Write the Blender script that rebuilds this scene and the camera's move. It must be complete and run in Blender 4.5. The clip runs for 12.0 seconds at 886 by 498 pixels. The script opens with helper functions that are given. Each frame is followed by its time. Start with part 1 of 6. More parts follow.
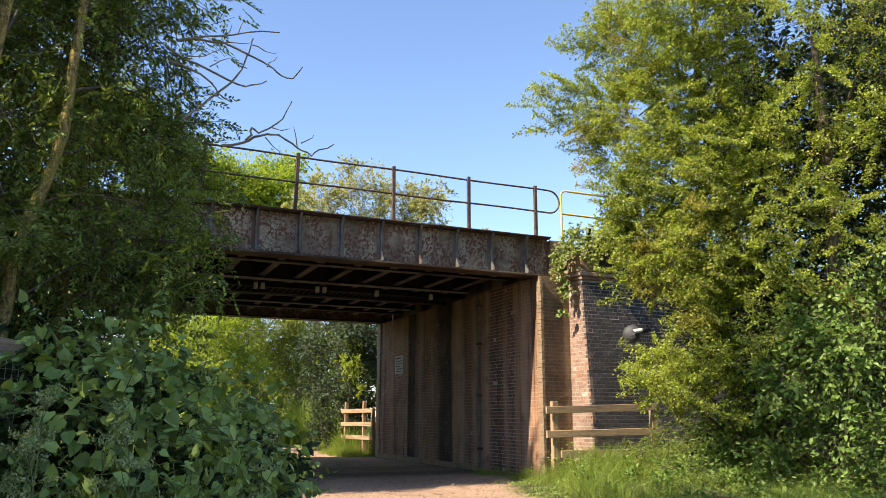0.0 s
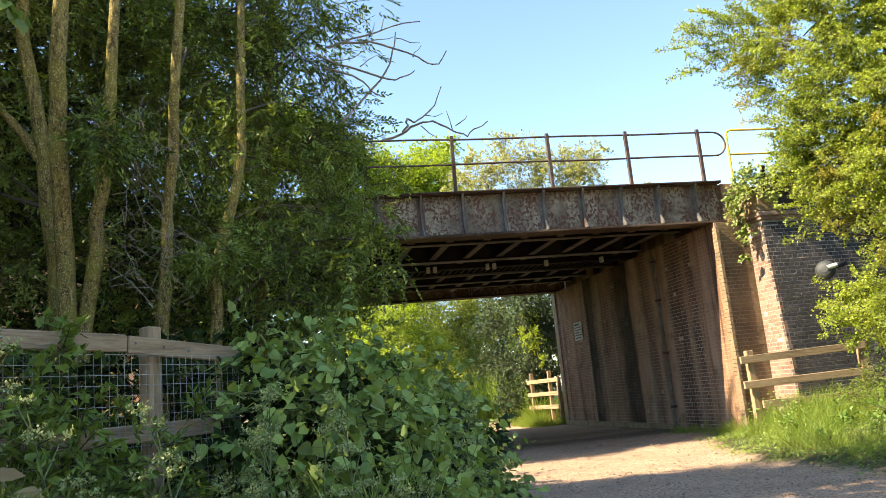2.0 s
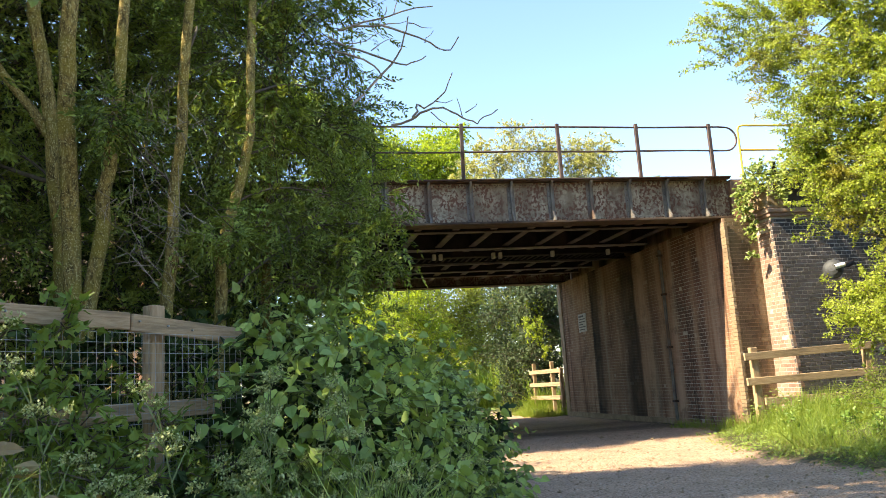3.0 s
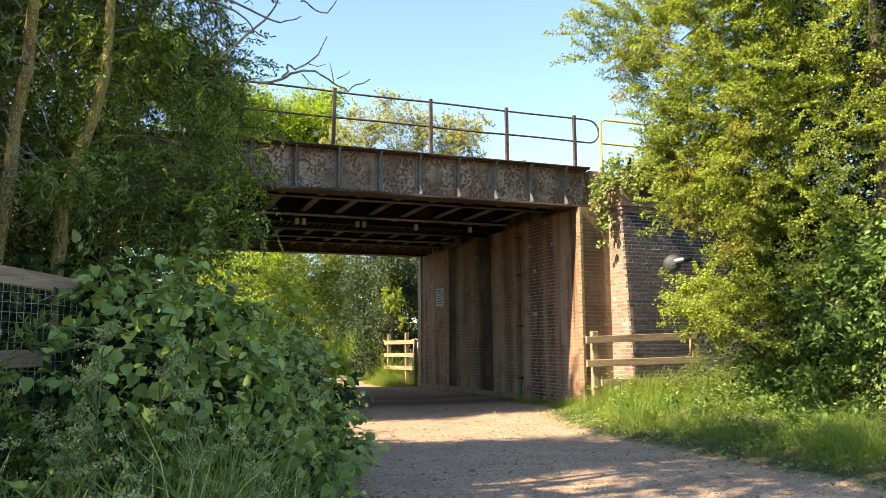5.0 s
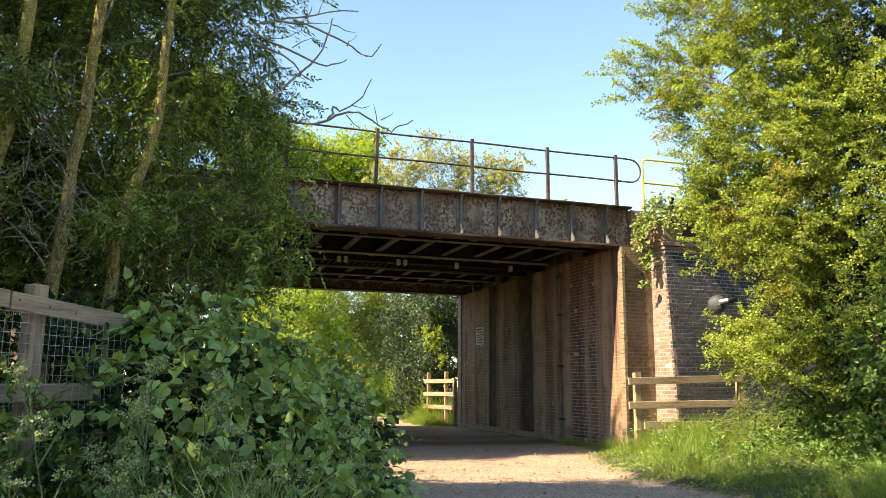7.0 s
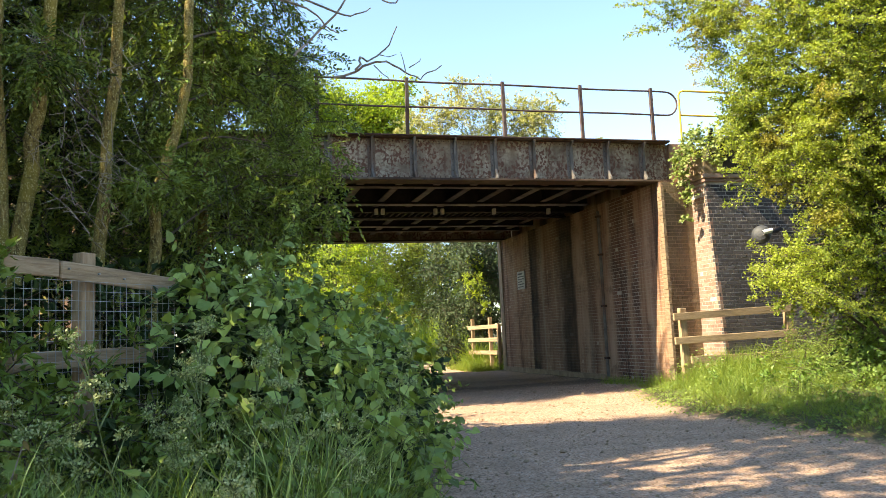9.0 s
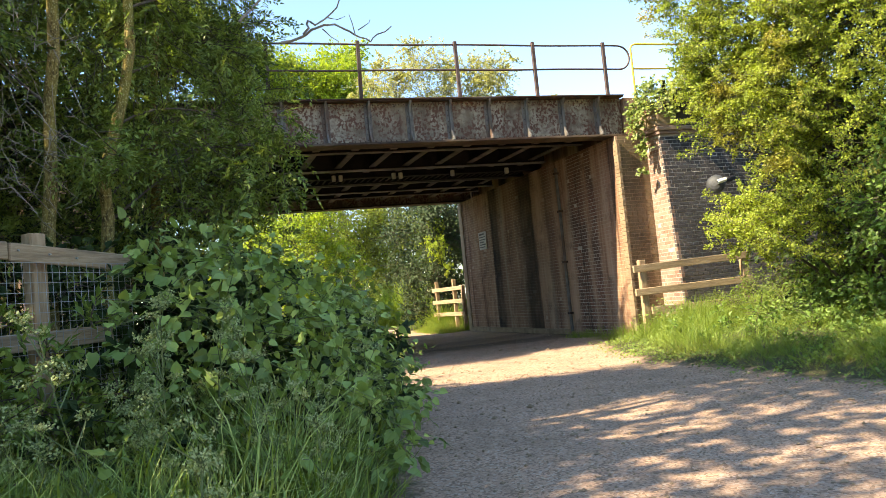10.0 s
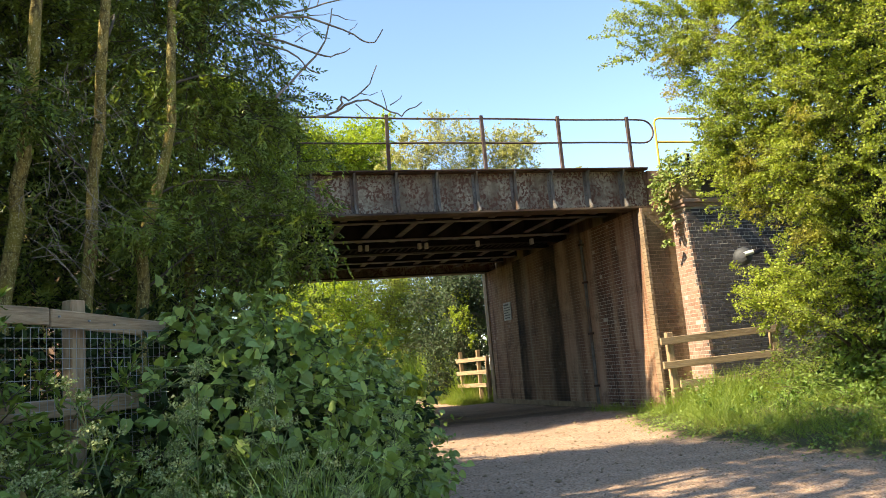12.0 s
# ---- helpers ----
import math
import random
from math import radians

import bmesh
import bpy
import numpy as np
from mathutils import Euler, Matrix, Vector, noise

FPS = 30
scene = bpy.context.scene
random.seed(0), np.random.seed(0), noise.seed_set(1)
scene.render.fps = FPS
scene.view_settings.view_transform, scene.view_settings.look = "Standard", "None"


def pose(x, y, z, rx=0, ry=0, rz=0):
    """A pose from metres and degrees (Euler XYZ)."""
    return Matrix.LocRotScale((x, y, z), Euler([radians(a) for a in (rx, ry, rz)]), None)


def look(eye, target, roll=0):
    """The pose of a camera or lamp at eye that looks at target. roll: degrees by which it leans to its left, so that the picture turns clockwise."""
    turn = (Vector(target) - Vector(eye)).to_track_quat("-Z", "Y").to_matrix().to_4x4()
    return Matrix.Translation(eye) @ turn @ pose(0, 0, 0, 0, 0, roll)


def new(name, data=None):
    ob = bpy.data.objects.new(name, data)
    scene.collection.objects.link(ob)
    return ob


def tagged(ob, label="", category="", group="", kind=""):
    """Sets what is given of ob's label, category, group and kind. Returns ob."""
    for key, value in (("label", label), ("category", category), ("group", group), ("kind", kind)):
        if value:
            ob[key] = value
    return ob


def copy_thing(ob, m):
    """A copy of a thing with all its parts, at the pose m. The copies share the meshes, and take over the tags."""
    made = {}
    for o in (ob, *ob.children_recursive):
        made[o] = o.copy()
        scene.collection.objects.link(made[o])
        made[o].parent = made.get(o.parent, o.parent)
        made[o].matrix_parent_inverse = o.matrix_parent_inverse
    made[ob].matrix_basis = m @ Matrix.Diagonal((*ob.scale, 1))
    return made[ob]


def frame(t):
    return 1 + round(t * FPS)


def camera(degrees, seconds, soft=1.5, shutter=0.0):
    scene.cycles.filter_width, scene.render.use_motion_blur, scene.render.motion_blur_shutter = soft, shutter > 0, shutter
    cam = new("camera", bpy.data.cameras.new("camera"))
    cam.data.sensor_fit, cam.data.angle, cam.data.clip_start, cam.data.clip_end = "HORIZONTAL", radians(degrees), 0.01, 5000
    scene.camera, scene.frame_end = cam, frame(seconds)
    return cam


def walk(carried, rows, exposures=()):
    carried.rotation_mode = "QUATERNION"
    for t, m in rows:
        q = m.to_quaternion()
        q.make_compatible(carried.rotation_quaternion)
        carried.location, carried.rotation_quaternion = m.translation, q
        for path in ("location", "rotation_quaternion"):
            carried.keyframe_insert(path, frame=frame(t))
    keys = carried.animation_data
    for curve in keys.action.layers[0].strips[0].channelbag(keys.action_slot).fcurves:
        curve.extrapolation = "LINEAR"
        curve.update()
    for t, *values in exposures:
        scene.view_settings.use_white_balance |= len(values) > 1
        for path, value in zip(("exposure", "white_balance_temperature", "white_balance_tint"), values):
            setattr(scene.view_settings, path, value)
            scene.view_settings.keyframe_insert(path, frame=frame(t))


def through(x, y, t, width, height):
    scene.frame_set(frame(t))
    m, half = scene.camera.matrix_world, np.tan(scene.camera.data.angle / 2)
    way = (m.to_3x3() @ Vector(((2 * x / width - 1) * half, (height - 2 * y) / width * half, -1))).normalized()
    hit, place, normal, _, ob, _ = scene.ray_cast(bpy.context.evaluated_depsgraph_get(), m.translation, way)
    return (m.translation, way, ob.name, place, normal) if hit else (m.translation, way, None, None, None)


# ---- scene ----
cam = camera(58.9, 12.0, soft=0.5)
PATH = [
    (0, (1.863, -1.82, 1.257), (2.663, -0.035, 1.673), 0.1),
    (0.5, (1.812, -1.845, 1.255), (2.467, -0.002, 1.672), -2.9),
    (1, (1.813, -1.866, 1.259), (2.308, 0.012, 1.734), -2.8),
    (1.5, (1.799, -1.858, 1.253), (2.257, 0.034, 1.711), -3.0),
    (2, (1.795, -1.826, 1.249), (2.204, 0.097, 1.615), -5.5),
    (2.5, (1.797, -1.803, 1.247), (2.186, 0.129, 1.59), -4.1),
    (2.7, (1.796, -1.792, 1.249), (2.184, 0.142, 1.578), -3.8),
    (4.3, (1.849, -1.891, 1.246), (2.371, -0.005, 1.656), -3.4),
    (4.5, (1.841, -1.882, 1.256), (2.484, -0.03, 1.653), -1.8),
    (5, (1.847, -1.864, 1.258), (2.566, -0.014, 1.505), -0.4),
    (5.5, (1.838, -1.88, 1.261), (2.555, -0.028, 1.495), -0.1),
    (6, (1.82, -1.87, 1.26), (2.515, -0.015, 1.534), 0.6),
    (6.5, (1.822, -1.876, 1.261), (2.469, -0.002, 1.527), 0.8),
    (6.7, (1.826, -1.891, 1.259), (2.457, -0.021, 1.586), 0.7),
    (8.3, (1.829, -1.904, 1.25), (2.367, -0.011, 1.604), -1.9),
    (8.5, (1.831, -1.898, 1.248), (2.364, 0.006, 1.548), -2.0),
    (9, (1.832, -1.871, 1.248), (2.361, 0.046, 1.463), -2.6),
    (9.5, (1.844, -1.865, 1.239), (2.393, 0.052, 1.392), -4.3),
    (10, (1.85, -1.866, 1.239), (2.468, 0.033, 1.355), -5.6),
    (10.5, (1.851, -1.881, 1.236), (2.578, -0.027, 1.418), -5.3),
    (11, (1.843, -1.843, 1.219), (2.615, -0.012, 1.449), -1.6),
    (11.5, (1.796, -1.907, 1.244), (2.491, -0.055, 1.539), -4.1),
    (12, (1.788, -1.905, 1.239), (2.36, -0.012, 1.537), -5.0),
]
EXPOSURES = [(0.0, 1.08, 6300, 15), (0.5, 1.25, 6400, 14), (1.5, 1.34, 6500, 12), (2.0, 1.66, 6720, 9), (2.5, 1.82, 6720, 9), (4.5, 1.52, 6720, 9), (5.5, 1.6, 6720, 9), (6.5, 1.6, 6720, 9), (8.5, 1.54, 6720, 9), (9.0, 1.74, 6720, 9), (9.5, 1.78, 6720, 9), (10.5, 1.62, 6720, 9), (11.0, 1.42, 6720, 9), (12.0, 1.44, 6720, 9)]
walk(cam, [(t, look(eye, target, roll)) for t, eye, target, roll in PATH], EXPOSURES)

# ---- world and sun: morning light along the girders ----
SUN_ELEV, SUN_AZ = 42.0, 8.5      # the light travels towards +x, turned a little to +y
world = bpy.data.worlds.new("world")
scene.world = world
world.use_nodes = True
wn = world.node_tree.nodes
sky = wn.new("ShaderNodeTexSky")
sky.sky_type, sky.sun_disc = "NISHITA", False
sky.sun_elevation = radians(SUN_ELEV)
sky.sun_rotation = radians(-90 - SUN_AZ)
sky.air_density, sky.dust_density, sky.ozone_density = 1.0, 0.1, 2.0
world.node_tree.links.new(sky.outputs[0], wn["Background"].inputs[0])
wn["Background"].inputs[1].default_value = 0.13
sun_data = bpy.data.lights.new("sun", "SUN")
sun_data.energy, sun_data.angle, sun_data.color = 5.0, radians(0.6), (1.0, 0.86, 0.62)
sun = new("sun", sun_data)
ce, se = math.cos(radians(SUN_ELEV)), math.sin(radians(SUN_ELEV))
ca, sa = math.cos(radians(SUN_AZ)), math.sin(radians(SUN_AZ))
sun.matrix_world = look((-30 * ce * ca, -30 * ce * sa, 30 * se), (0, 0, 0))

# ---- materials ----
class Nodes:
    """A small builder for node materials."""
    def __init__(self, name):
        self.mat = bpy.data.materials.new(name)
        self.mat.use_nodes = True
        self.t = self.mat.node_tree
        self.n = self.t.nodes
        self.b = self.n["Principled BSDF"]
        self.tc = self.n.new("ShaderNodeTexCoord")

    def link(self, a, b):
        self.t.links.new(a, b)

    def coord(self, scale=(1, 1, 1), generated=False):
        m = self.n.new("ShaderNodeMapping")
        m.inputs["Scale"].default_value = scale
        geo = self.n.new("ShaderNodeNewGeometry")
        self.link(self.tc.outputs["Object"] if generated else geo.outputs["Position"], m.inputs[0])
        return m.outputs[0]

    def noise(self, scale, detail=4, rough=0.6, stretch=(1, 1, 1), local=False):
        t = self.n.new("ShaderNodeTexNoise")
        t.inputs["Scale"].default_value = scale
        t.inputs["Detail"].default_value = detail
        t.inputs["Roughness"].default_value = rough
        self.link(self.coord(stretch, local), t.inputs["Vector"])
        return t.outputs["Fac"]

    def ramp(self, fac, *stops, linear=True):
        r = self.n.new("ShaderNodeValToRGB")
        e = r.color_ramp.elements
        while len(e) < len(stops):
            e.new(0.999)
        for s, (p, c) in zip(e, stops):
            s.position = p
            s.color = (c, c, c, 1) if isinstance(c, (int, float)) else (*c, 1)
        self.link(fac, r.inputs[0])
        return r.outputs[0]

    def mix(self, fac, a, b, mode="MIX"):
        m = self.n.new("ShaderNodeMix")
        m.data_type, m.blend_type = "RGBA", mode
        for value, slot in ((fac, 0), (a, 6), (b, 7)):
            if isinstance(value, (int, float)):
                m.inputs[slot].default_value = value if slot == 0 else (value, value, value, 1)
            elif isinstance(value, tuple):
                m.inputs[slot].default_value = (*value, 1)
            else:
                self.link(value, m.inputs[slot])
        return m.outputs[2]

    def island(self):
        return self.n.new("ShaderNodeNewGeometry").outputs["Random Per Island"]

    def per_object(self):
        return self.n.new("ShaderNodeObjectInfo").outputs["Random"]

    def bump(self, height, strength=0.4, distance=0.01):
        b = self.n.new("ShaderNodeBump")
        b.inputs["Strength"].default_value = strength
        b.inputs["Distance"].default_value = distance
        self.link(height, b.inputs["Height"])
        self.link(b.outputs[0], self.b.inputs["Normal"])

    def done(self, colour, rough=0.8, metal=0.0, spec=0.4):
        if isinstance(colour, tuple):
            self.b.inputs["Base Color"].default_value = (*colour, 1)
        else:
            self.link(colour, self.b.inputs["Base Color"])
        if isinstance(rough, (int, float)):
            self.b.inputs["Roughness"].default_value = rough
        else:
            self.link(rough, self.b.inputs["Roughness"])
        self.b.inputs["Metallic"].default_value = metal
        self.b.inputs["Specular IOR Level"].default_value = spec
        return self.mat


def leaf_material(name, dark, mid, light, odd=None, odd_share=0.0, through=0.45, rough=0.5, spec=0.35):
    m = Nodes(name)
    c = m.ramp(m.island(), (0.0, dark), (0.55, mid), (1.0, light))
    big = m.noise(0.9, 3)
    c = m.mix(m.ramp(big, (0.35, 0.0), (0.65, 0.55)), c, light)
    if odd:
        patch = m.noise(0.7, 2, 0.5)
        c = m.mix(m.ramp(patch, (0.62 - odd_share * 0.4, 0.0), (0.78 - odd_share * 0.4, 0.9)), c, odd)
    m.done(c, rough, 0.0, spec)
    tr = m.n.new("ShaderNodeBsdfTranslucent")
    warm = m.mix(1.0, c, (1.25, 1.25, 0.45), "MULTIPLY")
    m.link(warm, tr.inputs[0])
    mix = m.n.new("ShaderNodeMixShader")
    mix.inputs[0].default_value = through
    out = m.n["Material Output"]
    m.link(m.b.outputs[0], mix.inputs[1])
    m.link(tr.outputs[0], mix.inputs[2])
    m.link(mix.outputs[0], out.inputs[0])
    return m.mat


def ground_material():
    """Trodden gravelly earth on the path, dark litter and moss beside it."""
    m = Nodes("earth_path")
    fine = m.noise(60, 6, 0.7)
    mid = m.noise(4, 5, 0.65)
    base = m.mix(mid, (0.39, 0.235, 0.152), (0.50, 0.32, 0.213))
    base = m.mix(m.ramp(fine, (0.42, 0.0), (0.62, 1.0)), base, (0.58, 0.395, 0.275))
    v = m.n.new("ShaderNodeTexVoronoi")
    v.inputs["Scale"].default_value = 30
    m.link(m.coord(), v.inputs["Vector"])
    grit = m.ramp(v.outputs["Distance"], (0.16, 1.0), (0.30, 0.0))
    base = m.mix(m.mix(1.0, grit, m.ramp(m.noise(5, 4, 0.7), (0.42, 0.0), (0.56, 0.95)), "MULTIPLY"), base, (0.52, 0.43, 0.34))
    peb = m.n.new("ShaderNodeTexVoronoi")
    peb.inputs["Scale"].default_value = 55
    m.link(m.coord(), peb.inputs["Vector"])
    base = m.mix(m.ramp(peb.outputs["Color"], (0.25, 0.7), (0.5, 0.0)), base, (0.15, 0.105, 0.07))
    base = m.mix(m.ramp(peb.outputs["Color"], (0.72, 0.0), (0.85, 0.75)), base, (0.56, 0.46, 0.36))
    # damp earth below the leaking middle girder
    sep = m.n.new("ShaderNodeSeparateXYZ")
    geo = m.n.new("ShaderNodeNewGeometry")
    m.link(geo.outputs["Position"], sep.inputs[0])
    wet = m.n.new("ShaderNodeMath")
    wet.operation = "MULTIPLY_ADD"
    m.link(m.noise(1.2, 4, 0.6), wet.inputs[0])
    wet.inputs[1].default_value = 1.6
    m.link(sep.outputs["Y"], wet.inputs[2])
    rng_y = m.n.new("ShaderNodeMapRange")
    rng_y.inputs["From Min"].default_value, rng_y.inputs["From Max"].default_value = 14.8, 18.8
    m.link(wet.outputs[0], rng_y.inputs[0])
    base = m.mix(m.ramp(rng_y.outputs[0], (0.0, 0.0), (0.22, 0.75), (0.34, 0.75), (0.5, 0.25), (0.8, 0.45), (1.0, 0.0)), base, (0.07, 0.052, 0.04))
    dark = m.ramp(m.noise(1.3, 5, 0.7), (0.44, 0.0), (0.64, 0.42))
    base = m.mix(dark, base, (0.235, 0.165, 0.11))
    att = m.n.new("ShaderNodeAttribute")
    att.attribute_name = "verge"
    soil = m.mix(m.noise(9, 5), (0.045, 0.05, 0.02), (0.10, 0.09, 0.045))
    edge = m.n.new("ShaderNodeMath")
    edge.operation = "ADD"
    m.link(att.outputs["Fac"], edge.inputs[0])
    wob = m.ramp(m.noise(5, 5, 0.7), (0.3, 0.0), (0.7, 0.35))
    m.link(wob, edge.inputs[1])
    fac = m.ramp(edge.outputs[0], (0.45, 0.0), (0.75, 1.0))
    c = m.mix(fac, base, soil)
    h = m.mix(0.5, fine, m.mix(0.6, grit, mid))
    m.bump(h, 0.6, 0.03)
    return m.done(c, 0.92, 0, 0.25)


def brick_material(name, a, b, c, soot, soot_amount, stains=False):
    m = Nodes(name)
    pick = m.mix(0.5, m.island(), m.per_object())
    col = m.ramp(pick, (0.15, a), (0.5, b), (0.85, c))
    col = m.mix(m.ramp(m.noise(45, 5, 0.7), (0.4, 0.0), (0.75, 0.45)), col, soot)
    col = m.mix(m.ramp(m.noise(1.1, 4, 0.6), (0.5 - soot_amount * 0.35, 0.0), (0.75 - soot_amount * 0.3, 0.9)), col, soot)
    if stains:
        col = stained(m, col)
    m.bump(m.noise(70, 4, 0.7), 0.5, 0.006)
    return m.done(col, 0.9, 0, 0.25)


def stained(m, col):
    """Long runs of lime and soot down the wall, and the black columns below the leaking bearers."""
    sep = m.n.new("ShaderNodeSeparateXYZ")
    geo = m.n.new("ShaderNodeNewGeometry")
    m.link(geo.outputs["Position"], sep.inputs[0])
    wob = m.n.new("ShaderNodeMath")
    wob.operation = "MULTIPLY_ADD"
    m.link(m.noise(1.0, 5, 0.65, (1, 2.2, 0.5)), wob.inputs[0])
    wob.inputs[1].default_value = 0.5
    m.link(sep.outputs["Y"], wob.inputs[2])
    pos = m.n.new("ShaderNodeMapRange")
    pos.inputs["From Min"].default_value, pos.inputs["From Max"].default_value = 12.45, 22.45
    m.link(wob.outputs[0], pos.inputs[0])
    # grime: 0 is bare brick, 1 a smooth coat of run-down lime
    coat = m.ramp(pos.outputs[0], (0.0, 0.85), (0.05, 0.95), (0.095, 0.85), (0.105, 0.05), (0.13, 0.1), (0.14, 0.9), (0.155, 0.05), (0.215, 0.1), (0.23, 1.0), (0.30, 0.9), (0.32, 0.5), (0.36, 0.9),
                  (0.42, 1.0), (0.44, 0.7), (0.56, 0.6), (0.62, 0.85), (0.66, 0.6), (0.74, 0.7), (0.80, 0.9), (0.9, 0.65), (1.0, 0.7))
    black = m.ramp(pos.outputs[0], (0.0, 0.0), (0.26, 0.0), (0.275, 0.6), (0.29, 0.05), (0.33, 0.15), (0.345, 0.5), (0.36, 0.05), (0.415, 0.0), (0.428, 0.95), (0.49, 0.95), (0.525, 0.35),
                   (0.55, 0.1), (0.61, 0.2), (0.66, 0.4), (0.675, 0.97), (0.722, 1.0), (0.73, 0.1), (0.8, 0.05), (0.9, 0.25), (0.93, 0.1), (1.0, 0.2))
    fine = m.noise(1.0, 5, 0.65, (1, 3.4, 0.14))
    patch = m.noise(1.4, 5, 0.65, (1, 1.3, 0.8))
    lime = m.mix(m.ramp(fine, (0.38, 0.0), (0.62, 1.0)), (0.33, 0.175, 0.10), (0.52, 0.345, 0.225))
    worn = m.ramp(patch, (0.36, 0.55), (0.55, 1.0))
    col = m.mix(m.mix(1.0, coat, worn, "MULTIPLY"), col, lime)
    col = m.mix(m.ramp(fine, (0.60, 0.0), (0.68, 0.55)), col, (0.42, 0.33, 0.24))
    col = m.mix(m.ramp(m.noise(2.6, 5, 0.7), (0.52, 0.0), (0.70, 0.5)), col, (0.075, 0.048, 0.034))
    col = m.mix(m.mix(1.0, black, m.ramp(patch, (0.3, 1.0), (0.75, 0.6)), "MULTIPLY"), col, (0.02, 0.016, 0.014))
    col = m.mix(m.ramp(fine, (0.33, 0.75), (0.42, 0.0)), col, (0.04, 0.028, 0.021))
    return col


def paint_flaking():
    """Old pale grey paint coming off rust in chips and runs."""
    m = Nodes("flaking_grey_paint")
    rust = m.mix(m.noise(9, 5, 0.7), (0.07, 0.036, 0.026), (0.21, 0.095, 0.058))
    paint = m.mix(m.ramp(m.noise(3.2, 5, 0.7), (0.36, 0.0), (0.62, 1.0)), (0.17, 0.13, 0.088), (0.42, 0.35, 0.255))
    paint = m.mix(m.ramp(m.noise(1.0, 4, 0.6, (3.2, 3.2, 0.6)), (0.46, 0.0), (0.62, 0.65)), paint, (0.17, 0.115, 0.075))
    # chips come in swarms, the paint between them stays whole
    swarm = m.ramp(m.noise(1.9, 3, 0.6), (0.36, 0.0), (0.50, 1.0))
    chips = m.mix(1.0, m.ramp(m.noise(19, 4, 0.6, (1, 1, 0.85)), (0.49, 0.0), (0.53, 1.0)), swarm, "MULTIPLY")
    c = m.mix(chips, paint, rust)
    pits = m.ramp(m.noise(24, 3, 0.6), (0.65, 0.0), (0.68, 0.9))
    c = m.mix(pits, c, (0.05, 0.033, 0.026))
    streak = m.ramp(m.noise(1.0, 4, 0.6, (6, 6, 0.3)), (0.52, 0.0), (0.72, 0.65))
    c = m.mix(streak, c, (0.11, 0.062, 0.042))
    m.bump(m.mix(0.5, chips, m.noise(40, 3)), 0.5, 0.008)
    return m.done(c, 0.75, 0.0, 0.3)


def simple(name, a, b, scale, rough=0.8, metal=0.0, stretch=(1, 1, 1), bump=0.3, c=None, spec=0.35):
    m = Nodes(name)
    col = m.mix(m.ramp(m.noise(scale, 5, 0.65, stretch), (0.35, 0.0), (0.68, 1.0)), a, b)
    if c:
        col = m.mix(m.ramp(m.noise(scale * 0.23, 4, 0.6, stretch), (0.5, 0.0), (0.66, 0.85)), col, c)
    m.bump(m.noise(scale * 3, 4, 0.7, stretch), bump, 0.005)
    return m.done(col, rough, metal, spec)


M_GROUND = ground_material()
M_PAINT = paint_flaking()
M_RUST = simple("dark_rusty_steel", (0.040, 0.024, 0.018), (0.10, 0.052, 0.032), 6, 0.75, 0.2, c=(0.12, 0.09, 0.068))
M_SOOT = simple("sooty_steel", (0.010, 0.008, 0.009), (0.022, 0.017, 0.017), 5, 0.75, 0.0, c=(0.032, 0.026, 0.024), spec=0.2)
M_UNDER = simple("grimy_flange", (0.11, 0.092, 0.085), (0.24, 0.20, 0.18), 4, 0.7, 0.0, c=(0.07, 0.056, 0.05), spec=0.25)
# paler flange tone: the sun's bright lines under the deck put into colour
M_UNDER_LIT = simple("lit_flange", (0.17, 0.15, 0.135), (0.36, 0.32, 0.285), 3, 0.6, 0.0, c=(0.08, 0.066, 0.06), spec=0.3)
M_STIFF = simple("rusted_stiffener", (0.11, 0.095, 0.082), (0.22, 0.20, 0.175), 9, 0.7, 0.1, stretch=(1, 1, 0.5), c=(0.13, 0.075, 0.048))
M_FLANGE = simple("weathered_flange", (0.036, 0.022, 0.016), (0.085, 0.050, 0.032), 7, 0.7, 0.2, c=(0.16, 0.115, 0.08))
M_RAIL = simple("weathered_rail_steel", (0.075, 0.045, 0.035), (0.17, 0.115, 0.09), 9, 0.6, 0.3)
M_YELLOW = simple("yellow_paint", (0.70, 0.42, 0.03), (0.80, 0.52, 0.05), 12, 0.45)
M_BRICK = brick_material("sooty_brick", (0.19, 0.088, 0.055), (0.25, 0.13, 0.08), (0.075, 0.045, 0.035), (0.05, 0.036, 0.03), 0.15, True)
M_BRICK_BROWN = brick_material("brown_brick", (0.22, 0.155, 0.09), (0.30, 0.215, 0.13), (0.16, 0.115, 0.07), (0.06, 0.046, 0.034), 0.1)
M_BRICK_BLUE = brick_material("blue_brick", (0.072, 0.066, 0.068), (0.12, 0.105, 0.10), (0.05, 0.046, 0.048), (0.04, 0.036, 0.036), 0.2)
M_BRICK_RED = brick_material("worn_red_brick", (0.32, 0.18, 0.125), (0.41, 0.285, 0.215), (0.22, 0.125, 0.093), (0.14, 0.10, 0.085), 0.1)
M_MORTAR = simple("lime_mortar", (0.36, 0.32, 0.27), (0.54, 0.49, 0.42), 15, 0.95)
m_ = Nodes("stained_mortar")
M_MORTAR_DARK = m_.done(stained(m_, m_.mix(m_.noise(14, 4), (0.40, 0.33, 0.25), (0.58, 0.50, 0.40))), 0.95)
M_STONE = simple("pale_stone", (0.25, 0.175, 0.105), (0.34, 0.25, 0.16), 8, 0.9, c=(0.19, 0.135, 0.085))
